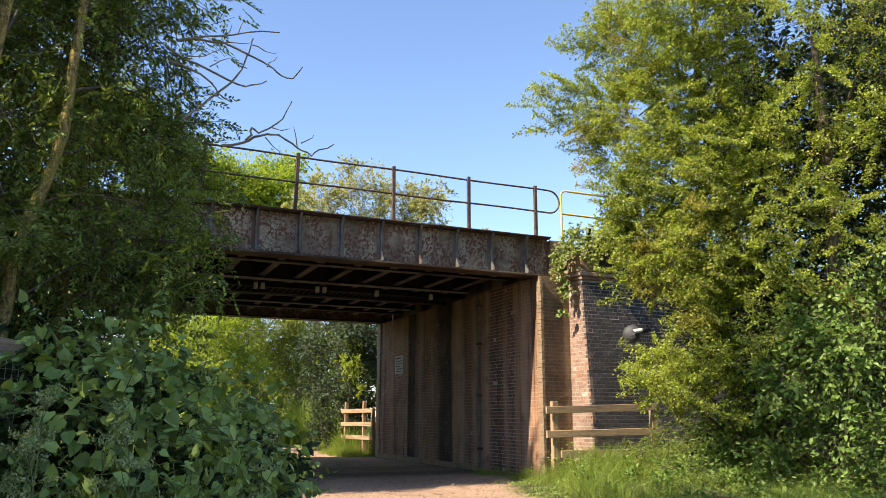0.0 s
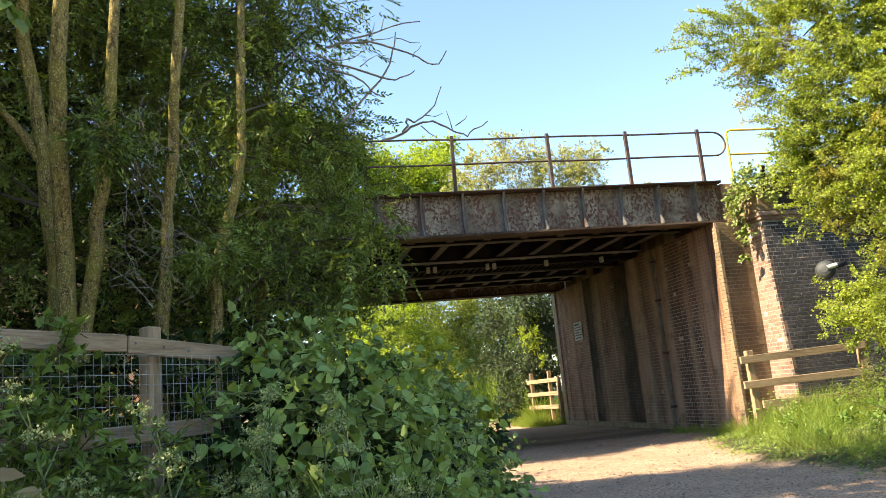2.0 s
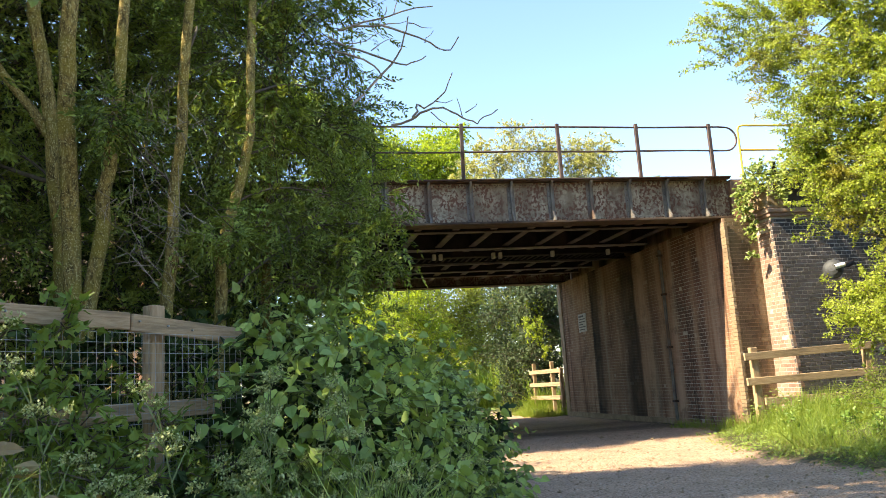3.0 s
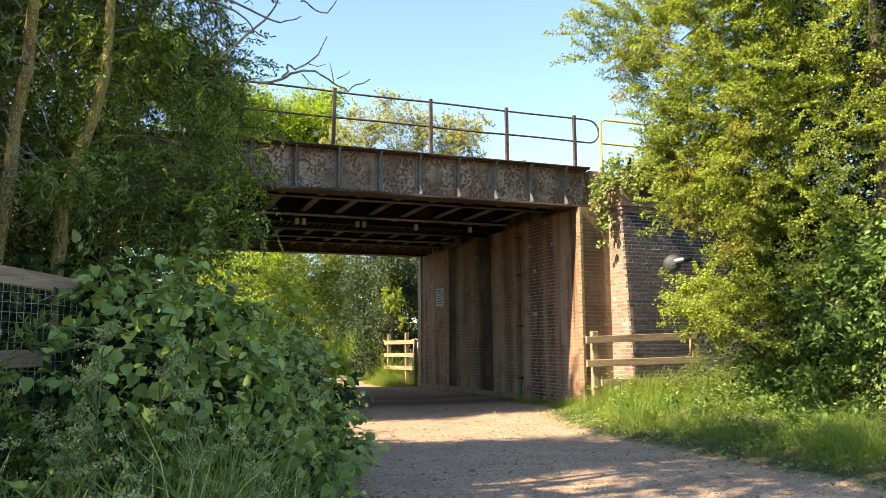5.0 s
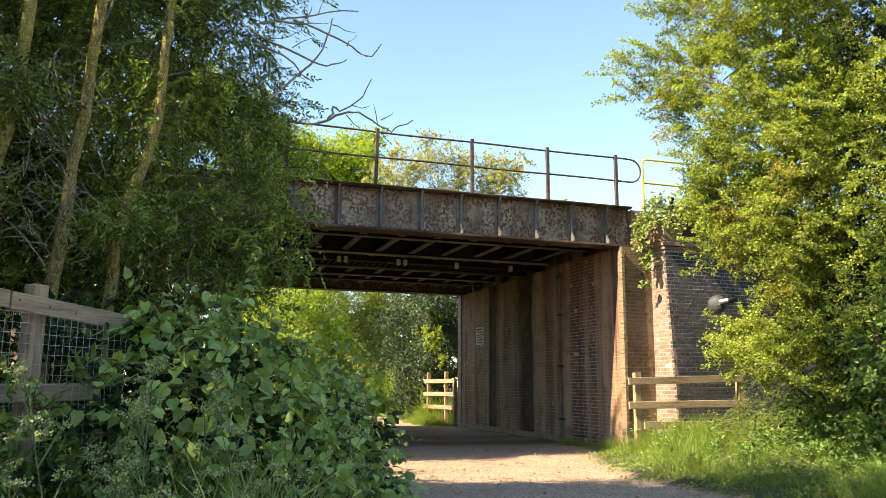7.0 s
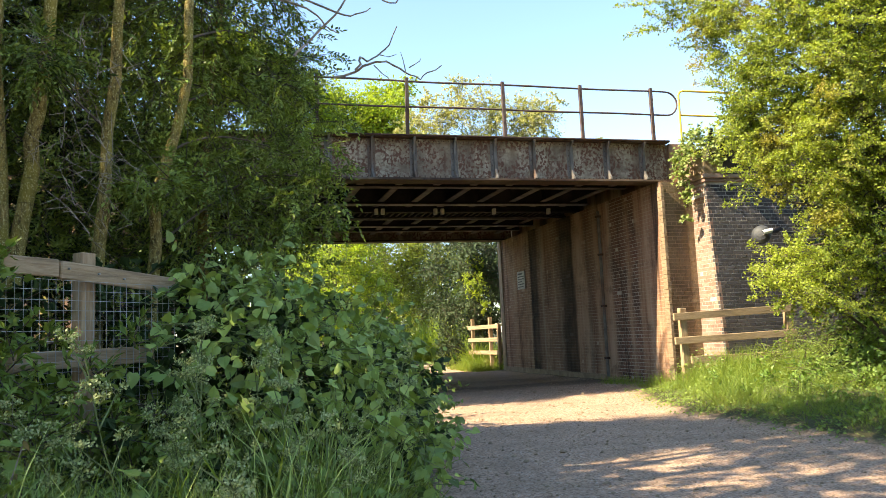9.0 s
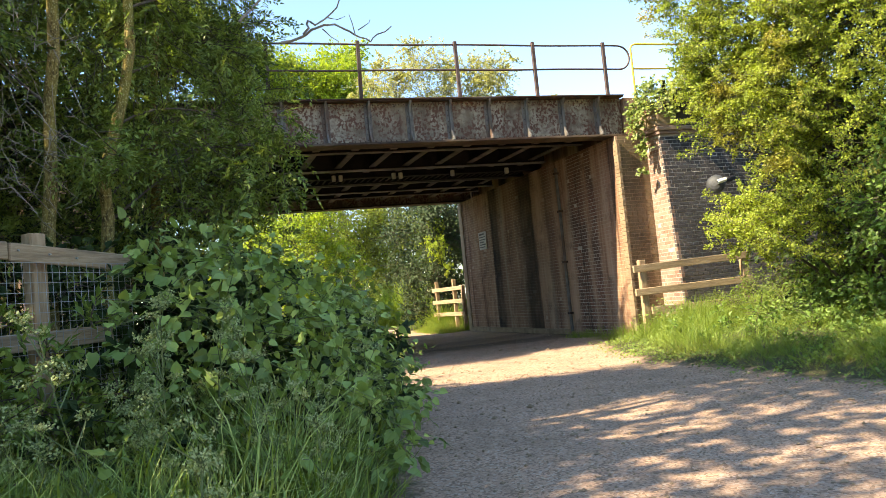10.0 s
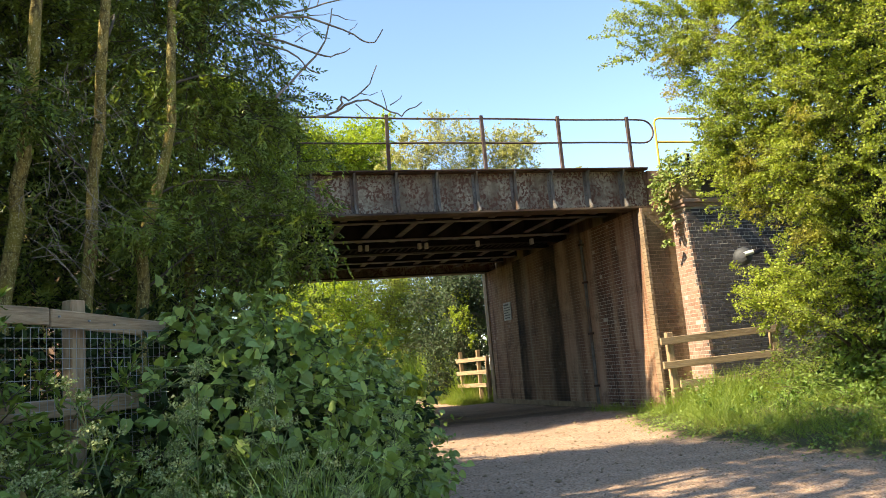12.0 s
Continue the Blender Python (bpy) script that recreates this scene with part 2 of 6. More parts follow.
M_WOOD = simple("weathered_fence_timber", (0.30, 0.20, 0.112), (0.48, 0.345, 0.21), 5, 0.85, stretch=(9, 9, 1.2), c=(0.19, 0.135, 0.085), bump=0.6)
M_WOOD_RAIL = simple("weathered_fence_rail", (0.30, 0.205, 0.115), (0.48, 0.35, 0.215), 5, 0.85, stretch=(1.5, 1.5, 18), c=(0.20, 0.145, 0.09), bump=0.6)
M_WIRE = simple("galvanised_wire", (0.30, 0.30, 0.29), (0.42, 0.42, 0.40), 20, 0.5, 0.6)
def bark_material(name, dark, light, moss, lichen):
    """Bark with fine furrows, a film of moss and pale lichen spots."""
    m = Nodes(name)
    c = m.mix(m.ramp(m.noise(22, 5, 0.7, (1.6, 1.6, 0.45)), (0.38, 0.0), (0.64, 1.0)), dark, light)
    c = m.mix(m.ramp(m.noise(3.5, 4, 0.6), (0.45, 0.0), (0.6, 0.75)), c, moss)
    spots = m.ramp(m.noise(95, 3, 0.6, (1, 1, 0.7)), (0.56, 0.0), (0.61, 0.95))
    c = m.mix(spots, c, lichen)
    rings = m.ramp(m.noise(1.0, 3, 0.6, (6, 6, 60)), (0.6, 0.0), (0.68, 0.6))
    c = m.mix(rings, c, dark)
    m.bump(m.noise(30, 5, 0.7, (1.5, 1.5, 0.4)), 0.9, 0.012)
    return m.done(c, 0.9, 0, 0.25)


M_BARK = bark_material("ash_bark", (0.07, 0.05, 0.018), (0.36, 0.265, 0.085), (0.24, 0.20, 0.035), (0.48, 0.41, 0.19))
M_BARK_DARK = simple("dark_bark", (0.07, 0.055, 0.04), (0.14, 0.115, 0.085), 9, 0.9, stretch=(2, 2, 0.7), bump=0.8)
M_TWIG = simple("dead_twig", (0.20, 0.155, 0.115), (0.38, 0.32, 0.25), 14, 0.9)
M_STEM = simple("green_stem", (0.10, 0.13, 0.045), (0.19, 0.22, 0.08), 10, 0.7)
M_ASH = leaf_material("ash_leaf", (0.032, 0.052, 0.012), (0.105, 0.155, 0.03), (0.33, 0.41, 0.09), through=0.3, rough=0.45)
M_THORN = leaf_material("hawthorn_leaf", (0.095, 0.145, 0.028), (0.25, 0.325, 0.046), (0.47, 0.525, 0.085), odd=(0.46, 0.33, 0.10), odd_share=0.02, through=0.42)
M_IVY = leaf_material("ivy_leaf", (0.040, 0.085, 0.022), (0.078, 0.145, 0.034), (0.14, 0.22, 0.05), through=0.3, rough=0.4)
# near-black leaf: the shade inside the thickets put into its colour
M_LEAF_SHADE = leaf_material("inner_shade_leaf", (0.014, 0.028, 0.010), (0.028, 0.050, 0.015), (0.065, 0.10, 0.028), through=0.15, rough=0.65, spec=0.2)
M_IVY_FAR = leaf_material("tree_ivy_leaf", (0.018, 0.036, 0.016), (0.034, 0.058, 0.024), (0.085, 0.12, 0.045), through=0.15, rough=0.55, spec=0.25)
# pale ivy for the parapet, brightened with sunlight put into its colour
M_IVY_LIT = leaf_material("pale_lit_ivy_leaf", (0.13, 0.185, 0.04), (0.22, 0.29, 0.065), (0.36, 0.41, 0.13), through=0.3, rough=0.4)
M_BRAMBLE = leaf_material("climber_leaf", (0.07, 0.135, 0.03), (0.15, 0.255, 0.055), (0.30, 0.42, 0.10), through=0.4, rough=0.4)
M_SHRUB = leaf_material("broad_shrub_leaf", (0.046, 0.076, 0.020), (0.165, 0.25, 0.056), (0.43, 0.54, 0.15), through=0.24, rough=0.45, spec=0.3)
M_GRASS = leaf_material("grass_blade", (0.11, 0.185, 0.028), (0.19, 0.28, 0.042), (0.31, 0.37, 0.075), odd=(0.28, 0.25, 0.10), odd_share=0.05, through=0.45)
M_TALL = leaf_material("tall_grass_blade", (0.030, 0.055, 0.012), (0.14, 0.22, 0.042), (0.50, 0.60, 0.19), through=0.22, rough=0.45)
M_HERB = leaf_material("herb_leaf", (0.065, 0.115, 0.022), (0.135, 0.205, 0.036), (0.25, 0.33, 0.065), through=0.25)
M_DRY = leaf_material("dry_grass", (0.20, 0.19, 0.05), (0.33, 0.29, 0.09), (0.46, 0.38, 0.15), through=0.3)
M_WITHERED = leaf_material("withered_leaf", (0.17, 0.10, 0.05), (0.29, 0.18, 0.10), (0.38, 0.30, 0.15), through=0.25)
M_SEED = leaf_material("seed_head", (0.16, 0.21, 0.065), (0.28, 0.335, 0.125), (0.46, 0.50, 0.24), through=0.2)
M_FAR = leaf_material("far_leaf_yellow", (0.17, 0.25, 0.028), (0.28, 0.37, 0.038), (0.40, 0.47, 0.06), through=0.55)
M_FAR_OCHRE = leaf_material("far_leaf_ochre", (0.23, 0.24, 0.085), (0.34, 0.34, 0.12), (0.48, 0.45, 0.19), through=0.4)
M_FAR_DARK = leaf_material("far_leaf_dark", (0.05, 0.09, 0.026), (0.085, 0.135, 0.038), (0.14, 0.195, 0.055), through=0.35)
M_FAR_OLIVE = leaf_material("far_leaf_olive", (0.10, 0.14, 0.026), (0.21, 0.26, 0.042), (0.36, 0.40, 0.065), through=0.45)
M_SIGN = simple("sign_face", (0.42, 0.38, 0.32), (0.56, 0.52, 0.45), 6, 0.6)
M_SIGN_INK = simple("sign_ink", (0.10, 0.09, 0.085), (0.16, 0.14, 0.13), 20, 0.7)
M_LAMP_GREY = simple("lamp_grey_metal", (0.05, 0.053, 0.057), (0.08, 0.083, 0.087), 8, 0.6, 0.1)
M_LAMP_WHITE = simple("lamp_white_lens", (0.72, 0.74, 0.72), (0.8, 0.8, 0.78), 8, 0.3)

# ---- mesh tools ----
rng = np.random.default_rng(7)


def mesh_of(name, verts, faces, mats, smooth=False):
    """A mesh from arrays: verts (n, 3), faces (m, k) all of k corners."""
    verts, faces = np.asarray(verts, np.float32), np.asarray(faces, np.int32)
    me = bpy.data.meshes.new(name)
    k = faces.shape[1]
    me.vertices.add(len(verts))
    me.vertices.foreach_set("co", verts.ravel())
    me.loops.add(faces.size)
    me.loops.foreach_set("vertex_index", faces.ravel())
    me.polygons.add(len(faces))
    me.polygons.foreach_set("loop_start", np.arange(0, faces.size, k, dtype=np.int32))
    me.polygons.foreach_set("loop_total", np.full(len(faces), k, np.int32))
    me.polygons.foreach_set("use_smooth", np.full(len(faces), bool(smooth)))
    me.update(calc_edges=True)
    me.materials.append(mats)
    return me


def thing(name, label, category, group="", kind="", at=(0, 0, 0)):
    ob = new(name)
    ob.location = at
    return tagged(ob, label, category, group, kind)


def part_mesh(name, me, parent, label="", kind=""):
    ob = new(name, me)
    ob.parent = parent
    return tagged(ob, label, "", "", kind)


def part(name, bm, material, parent, label=""):
    me = bpy.data.meshes.new(name)
    bm.to_mesh(me)
    bm.free()
    me.materials.append(material)
    return part_mesh(name, me, parent, label)


def single(name, bm, material, label, category, group="", kind=""):
    me = bpy.data.meshes.new(name)
    bm.to_mesh(me)
    bm.free()
    me.materials.append(material)
    return tagged(new(name, me), label, category, group, kind)


def box(bm, x0, x1, y0, y1, z0, z1, bevel=0.0, jitter=0.0):
    """A box with bevelled edges, added to bm; returns its vertices."""
    tmp = bmesh.new()
    bmesh.ops.create_cube(tmp, size=1)
    for v in tmp.verts:
        v.co = Vector(((x0 + x1) / 2 + v.co.x * (x1 - x0), (y0 + y1) / 2 + v.co.y * (y1 - y0), (z0 + z1) / 2 + v.co.z * (z1 - z0)))
        if jitter:
            v.co += Vector([random.uniform(-jitter, jitter) for _ in range(3)])
    if bevel:
        bmesh.ops.bevel(tmp, geom=tmp.edges[:], offset=bevel, segments=1, affect="EDGES")
    me = bpy.data.meshes.new("tmp")
    tmp.to_mesh(me)
    tmp.free()
    first = len(bm.verts)
    bm.from_mesh(me)
    bpy.data.meshes.remove(me)
    bm.verts.ensure_lookup_table()
    return bm.verts[first:]


def tube(path, radii, sides=8, wobble=0.0, seed=0):
    """Vertices and quads of a tapered tube along a path."""
    path = [Vector(p) for p in path]
    rg = np.random.default_rng(seed)
    verts, faces = [], []
    side = Vector((1, 0.2, 0.1))
    for i, p in enumerate(path):
        d = (path[min(i + 1, len(path) - 1)] - path[max(i - 1, 0)]).normalized()
        u = (side - d * side.dot(d)).normalized()
        w = d.cross(u)
        for s in range(sides):
            a = 2 * math.pi * s / sides
            r = radii[i] * (1 + wobble * rg.uniform(-1, 1))
            verts.append(p + (u * math.cos(a) + w * math.sin(a)) * r)
        if i:
            o = (i - 1) * sides
            for s in range(sides):
                t = (s + 1) % sides
                faces.append((o + s, o + t, o + sides + t, o + sides + s))
    return verts, faces


def tubes_mesh(name, tubes, material, smooth=True):
    verts, faces, n = [], [], 0
    for v, f in tubes:
        verts += [tuple(p) for p in v]
        faces += [tuple(i + n for i in q) for q in f]
        n += len(v)
    return mesh_of(name, verts, faces, material, smooth)


def segments_mesh(name, A, B, ra, rb, material):
    """Many thin three-sided sticks from A to B."""
    A, B = np.asarray(A, float), np.asarray(B, float)
    d = B - A
    d /= np.linalg.norm(d, axis=1, keepdims=True) + 1e-9
    ref = np.where(np.abs(d[:, 2:3]) > 0.9, [[1.0, 0, 0]], [[0, 0, 1.0]])
    u = np.cross(d, ref)
    u /= np.linalg.norm(u, axis=1, keepdims=True) + 1e-9
    w = np.cross(d, u)
    ra = np.broadcast_to(ra, len(A))[:, None]
    rb = np.broadcast_to(rb, len(A))[:, None]
    rings = []
    for P, r in ((A, ra), (B, rb)):
        for k in range(3):
            a = 2 * math.pi * k / 3
            rings.append(P + (u * math.cos(a) + w * math.sin(a)) * r)
    verts = np.stack(rings, 1).reshape(-1, 3)
    base = np.arange(len(A))[:, None] * 6
    quads = np.array([(0, 1, 4, 3), (1, 2, 5, 4), (2, 0, 3, 5)])
    faces = (base[:, :, None] + quads[None]).reshape(-1, 4)
    return mesh_of(name, verts, faces, material)


# leaf outlines: (along, across, lift)
LEAF_SMALL = (np.array([(0, 0, 0), (0.5, -0.34, 0.06), (1, 0, -0.03), (0.5, 0.34, 0.06)]), np.array([(0, 1, 2, 3)]))
LEAF_LONG = (np.array([(0, 0, 0), (0.42, -0.17, 0.05), (1, 0, -0.08), (0.42, 0.17, 0.05)]), np.array([(0, 1, 2, 3)]))
LEAF_OVAL = (np.array([(0, 0, 0), (0.3, -0.3, 0.05), (0.66, -0.24, 0.03), (1, 0, -0.1), (0.66, 0.24, 0.03), (0.3, 0.3, 0.05)]), np.array([(0, 1, 2, 3), (0, 3, 4, 5)]))
LEAF_BROAD = (np.array([(0.0, 0, 0), (-0.06, -0.26, 0.03), (0.22, -0.45, 0.05), (0.6, -0.33, 0.02), (1.0, 0, -0.12), (0.6, 0.33, 0.02),
                        (0.22, 0.45, 0.05), (-0.06, 0.26, 0.03), (0.42, 0, -0.03)]),
              np.array([(0, 1, 2, 8), (8, 2, 3, 4), (8, 4, 5, 6), (0, 8, 6, 7)]))
LEAF_LOBED = (np.array([(0, 0, 0), (0.05, -0.35, 0.03), (0.38, -0.5, 0.04), (0.5, -0.22, 0), (1, 0, -0.08), (0.5, 0.22, 0), (0.38, 0.5, 0.04), (0.05, 0.35, 0.03)]),
              np.array([(0, 1, 2, 3), (0, 3, 4, 5), (0, 5, 6, 7)]))
BLADE = (np.array([(0, -0.012, 0), (0, 0.012, 0), (0.4, 0.011, 0.03), (0.4, -0.011, 0.03), (0.75, 0.007, 0.14), (0.75, -0.007, 0.14), (0.98, 0.001, 0.34), (0.98, -0.001, 0.34)]),
         np.array([(0, 1, 2, 3), (3, 2, 4, 5), (5, 4, 6, 7)]))


def unit(v):
    return v / (np.linalg.norm(v, axis=1, keepdims=True) + 1e-9)


def leaves_mesh(name, P, D, N, S, shape, material, wide=1.0):
    """One mesh of many leaves: base P, direction D, upper side N, length S."""
    tv, tf = shape
    D = unit(D)
    X = unit(np.cross(N, D))
    Z = np.cross(D, X)
    S = np.broadcast_to(S, len(P))[:, None, None]
    verts = P[:, None] + S * (tv[None, :, 0:1] * D[:, None] + wide * tv[None, :, 1:2] * X[:, None] + tv[None, :, 2:3] * Z[:, None])
    k = len(tv)
    faces = (np.arange(len(P))[:, None, None] * k + tf[None]).reshape(-1, tf.shape[1])
    return mesh_of(name, verts.reshape(-1, 3), faces, material)


def sprays(lobes, twigs, per, droop=0.25, rg=rng, flat=1.0, reach=(0.55, 1.12), bias=(0, 0, 0.1)):
    """Twigs that radiate in lobes (x, y, z, radius): leaf places and directions, and the twigs' ends.
    twigs: number for a lobe of one metre radius; per: leaves along each."""
    P, D, A, B = [], [], [], []
    for x, y, z, r in lobes:
        n = max(6, int(twigs * r * r))
        d = rg.normal(size=(n, 3)) + np.array(bias)
        d[:, 2] *= flat
        d = unit(d)
        c = np.array((x, y, z))
        start = c + d * r * rg.uniform(0.0, 0.45, (n, 1)) + rg.normal(size=(n, 3)) * r * 0.12
        L = r * rg.uniform(reach[0], reach[1], (n, 1)) * 0.8
        d2 = unit(d + rg.normal(size=(n, 3)) * 0.35)
        s = np.linspace(0.18, 1.0, per)[None, :, None] + rg.uniform(-0.05, 0.05, (n, per, 1))
        pts = start[:, None] + d2[:, None] * (L[:, None] * s)
        pts[:, :, 2] -= (droop * L * s[:, :, 0] ** 2)
        pts += rg.normal(size=pts.shape) * 0.03 * r
        heading = d2[:, None] * 0.8 + rg.normal(size=pts.shape) * 0.7
        heading[:, :, 2] -= droop * 0.9
        P.append(pts.reshape(-1, 3))
        D.append(heading.reshape(-1, 3))
        A.append(start)
        e = start + d2 * L
        e[:, 2] -= droop * L[:, 0]
        B.append(e)
    return np.concatenate(P), np.concatenate(D), np.concatenate(A), np.concatenate(B)


def upward(n, rg=rng, tilt=0.7):
    v = rg.normal(size=(n, 3)) * tilt
    v[:, 2] += 1.0
    return v

# ---- ground: one sheet, path, verges, embankments ----
def left_edge(y):
    return np.interp(y, [-40, -4, 0, 3.2, 7, 10.6, 18.8, 26, 34, 60], [-4.0, 1.0, 1.9, 3.15, 4.2, 5.0, 6.4, 7.2, 2.0, -6.0])


def right_edge(y):
    return np.interp(y, [-40, -4, 3, 8, 11, 13, 22, 26, 29.5, 31.5, 36, 60], [3.0, 7.0, 7.8, 7.95, 8.9, 10.15, 10.15, 9.7, 9.6, 8.2, 4.0, -4.0])


def height(x, y):
    x, y = np.broadcast_arrays(np.asarray(x, float), np.asarray(y, float))
    l, r = left_edge(y) - x, x - right_edge(y)
    near = np.interp(y, [-6, 9, 12, 30], [1, 1, 0.5, 0.5])
    h = np.interp(l, [0, 0.5, 2.0, 5], [0, 0.1, 0.5, 0.8]) * near
    h = h + np.interp(r, [0, 0.4, 1.5, 4], [0, 0.08, 0.28, 0.6]) * near
    bank = np.interp(y, [11.0, 12.9, 13.4, 20.7, 21.2, 27], [0, 0.15, 1, 1, 0.9, 0])
    side = np.where(x > 6, np.interp(x, [11.3, 11.6], [0, 1]), np.interp(x, [0.0, 0.35], [1, 0]))
    h = np.maximum(h, 4.85 * bank * side)
    return h + 0.015 * np.sin(x * 1.7 + y) * np.sin(y * 1.3)


def build_ground():
    xs = np.concatenate([[-900, -300, -100, -40, -20], np.arange(-10, -1, 0.6), np.arange(-1, 14, 0.14), np.arange(14, 30, 1.0), [40, 100, 300, 900]])
    ys = np.concatenate([[-900, -300, -100, -30], np.arange(-14, -3, 1.0), np.arange(-3, 24, 0.16), np.arange(24, 46, 0.8), [60, 120, 300, 900]])
    X, Y = np.meshgrid(xs, ys)
    Z = height(X, Y)
    nx = len(xs)
    i, j = np.meshgrid(np.arange(nx - 1), np.arange(len(ys) - 1))
    a = (j * nx + i).ravel()
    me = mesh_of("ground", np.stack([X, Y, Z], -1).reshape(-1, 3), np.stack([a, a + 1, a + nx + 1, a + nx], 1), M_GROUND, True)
    at = me.attributes.new("verge", "FLOAT", "POINT")
    off = np.maximum(left_edge(Y) - X, X - right_edge(Y))
    at.data.foreach_set("value", np.clip(off * 1.4 + 0.35, 0, 1).astype(np.float32).ravel())
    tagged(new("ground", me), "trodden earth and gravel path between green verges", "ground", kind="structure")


build_ground()

# ---- bridge ----
FACE = 10.3            # the road face of the abutment
Y0, Y1 = 12.2, 21.9    # the deck's edges
GX0, GX1 = 0.2, 10.65
G_LOW, G_TOP = 4.16, 5.0


def build_girder(y, out):
    """A riveted plate girder; out is the side of its outer face (-1 or +1)."""
    g = thing("plate_girder", "riveted steel plate girder with flaking grey paint over rust", "girder", "edge girders of the bridge")
    bm = bmesh.new()
    box(bm, GX0, GX1, y + 0.13, y + 0.155, G_LOW + 0.03, G_TOP - 0.03)
    part("web", bm, M_PAINT, g, "web plate with peeling grey paint")
    bm = bmesh.new()
    box(bm, GX0, GX1, y - 0.06, y + 0.34, G_TOP - 0.028, G_TOP, 0.004)
    box(bm, GX0, GX1, y - 0.03, y + 0.31, G_TOP - 0.046, G_TOP - 0.0285, 0.003)
    part("top_flange", bm, M_RUST, g, "mossy rusted top flange")
    bm = bmesh.new()
    box(bm, GX0, GX1, y - 0.07, y + 0.36, G_LOW - 0.03, G_LOW, 0.004)
    box(bm, GX0, GX1, y - 0.04, y + 0.33, G_LOW + 0.0005, G_LOW + 0.018, 0.003)
    part("bottom_flange", bm, M_FLANGE, g, "rust-brown bottom flange")
    for z0, z1 in ((G_LOW + 0.02, G_LOW + 0.10), (G_TOP - 0.13, G_TOP - 0.048)):
        bm = bmesh.new()
        box(bm, GX0, GX1, y + (0.112 if out < 0 else 0.157), y + (0.128 if out < 0 else 0.173), z0, z1, 0.003)
        part("angle_iron", bm, M_PAINT, g)
    x = 0.42
    face = y + 0.128 if out < 0 else y + 0.157
    while x < GX1:
        bm = bmesh.new()
        d = -0.2 if out < 0 else 0.2
        lo, hi = G_LOW + 0.02, G_TOP - 0.048
        # a gusset: deep at the flanges, shallow between
        prof = [(0, lo), (0.95 * d, lo), (0.88 * d, lo + 0.05), (0.62 * d, lo + 0.11), (0.42 * d, lo + 0.2), (0.42 * d, hi - 0.22), (0.55 * d, hi - 0.12), (0.85 * d, hi - 0.05), (d, hi), (0, hi)]
        for side in (-0.018, 0.018):
            for dy, z in prof:
                bm.verts.new((x + side, face + dy, z))
        bm.verts.ensure_lookup_table()
        v, n = bm.verts, len(prof)
        bm.faces.new([v[i] for i in range(n)])
        bm.faces.new([v[n + i] for i in reversed(range(n))])
        for i in range(n):
            j = (i + 1) % n
            bm.faces.new((v[i], v[n + i], v[n + j], v[j]))
        box(bm, x - 0.07, x + 0.07, min(face, face + 0.09 * d), max(face, face + 0.09 * d), lo, hi, 0.003)
        bmesh.ops.recalc_face_normals(bm, faces=bm.faces[:])
        st = part("stiffener", bm, M_STIFF, g)
        if out < 0:
            bm = bmesh.new()
            for dx in (-0.034, 0.034):
                for k in range(7):
                    z = lo + 0.06 + k * (hi - lo - 0.12) / 6
                    geo = bmesh.ops.create_icosphere(bm, subdivisions=1, radius=0.013)
                    bmesh.ops.translate(bm, verts=geo["verts"], vec=(x + dx, face - 0.012, z))
            tagged(part("riveting", bm, M_RUST, st), kind="stuff")
        x += 0.805
    bm = bmesh.new()
    x = GX0 + 0.06
    while out < 0 and x < GX1:
        for z in (G_LOW + 0.062, G_TOP - 0.09):
            geo = bmesh.ops.create_cone(bm, segments=6, radius1=0.013, radius2=0.006, depth=0.012, cap_ends=True)
            bmesh.ops.rotate(bm, verts=geo["verts"], matrix=Matrix.Rotation(radians(90), 3, "X"))
            bmesh.ops.translate(bm, verts=geo["verts"], vec=(x, y + 0.106, z))
        x += 0.1
    if out < 0:
        tagged(part("riveting", bm, M_RUST, g), kind="stuff")
    else:
        bm.free()
    return g


build_girder(Y0, -1)
build_girder(Y1 - 0.28, 1)


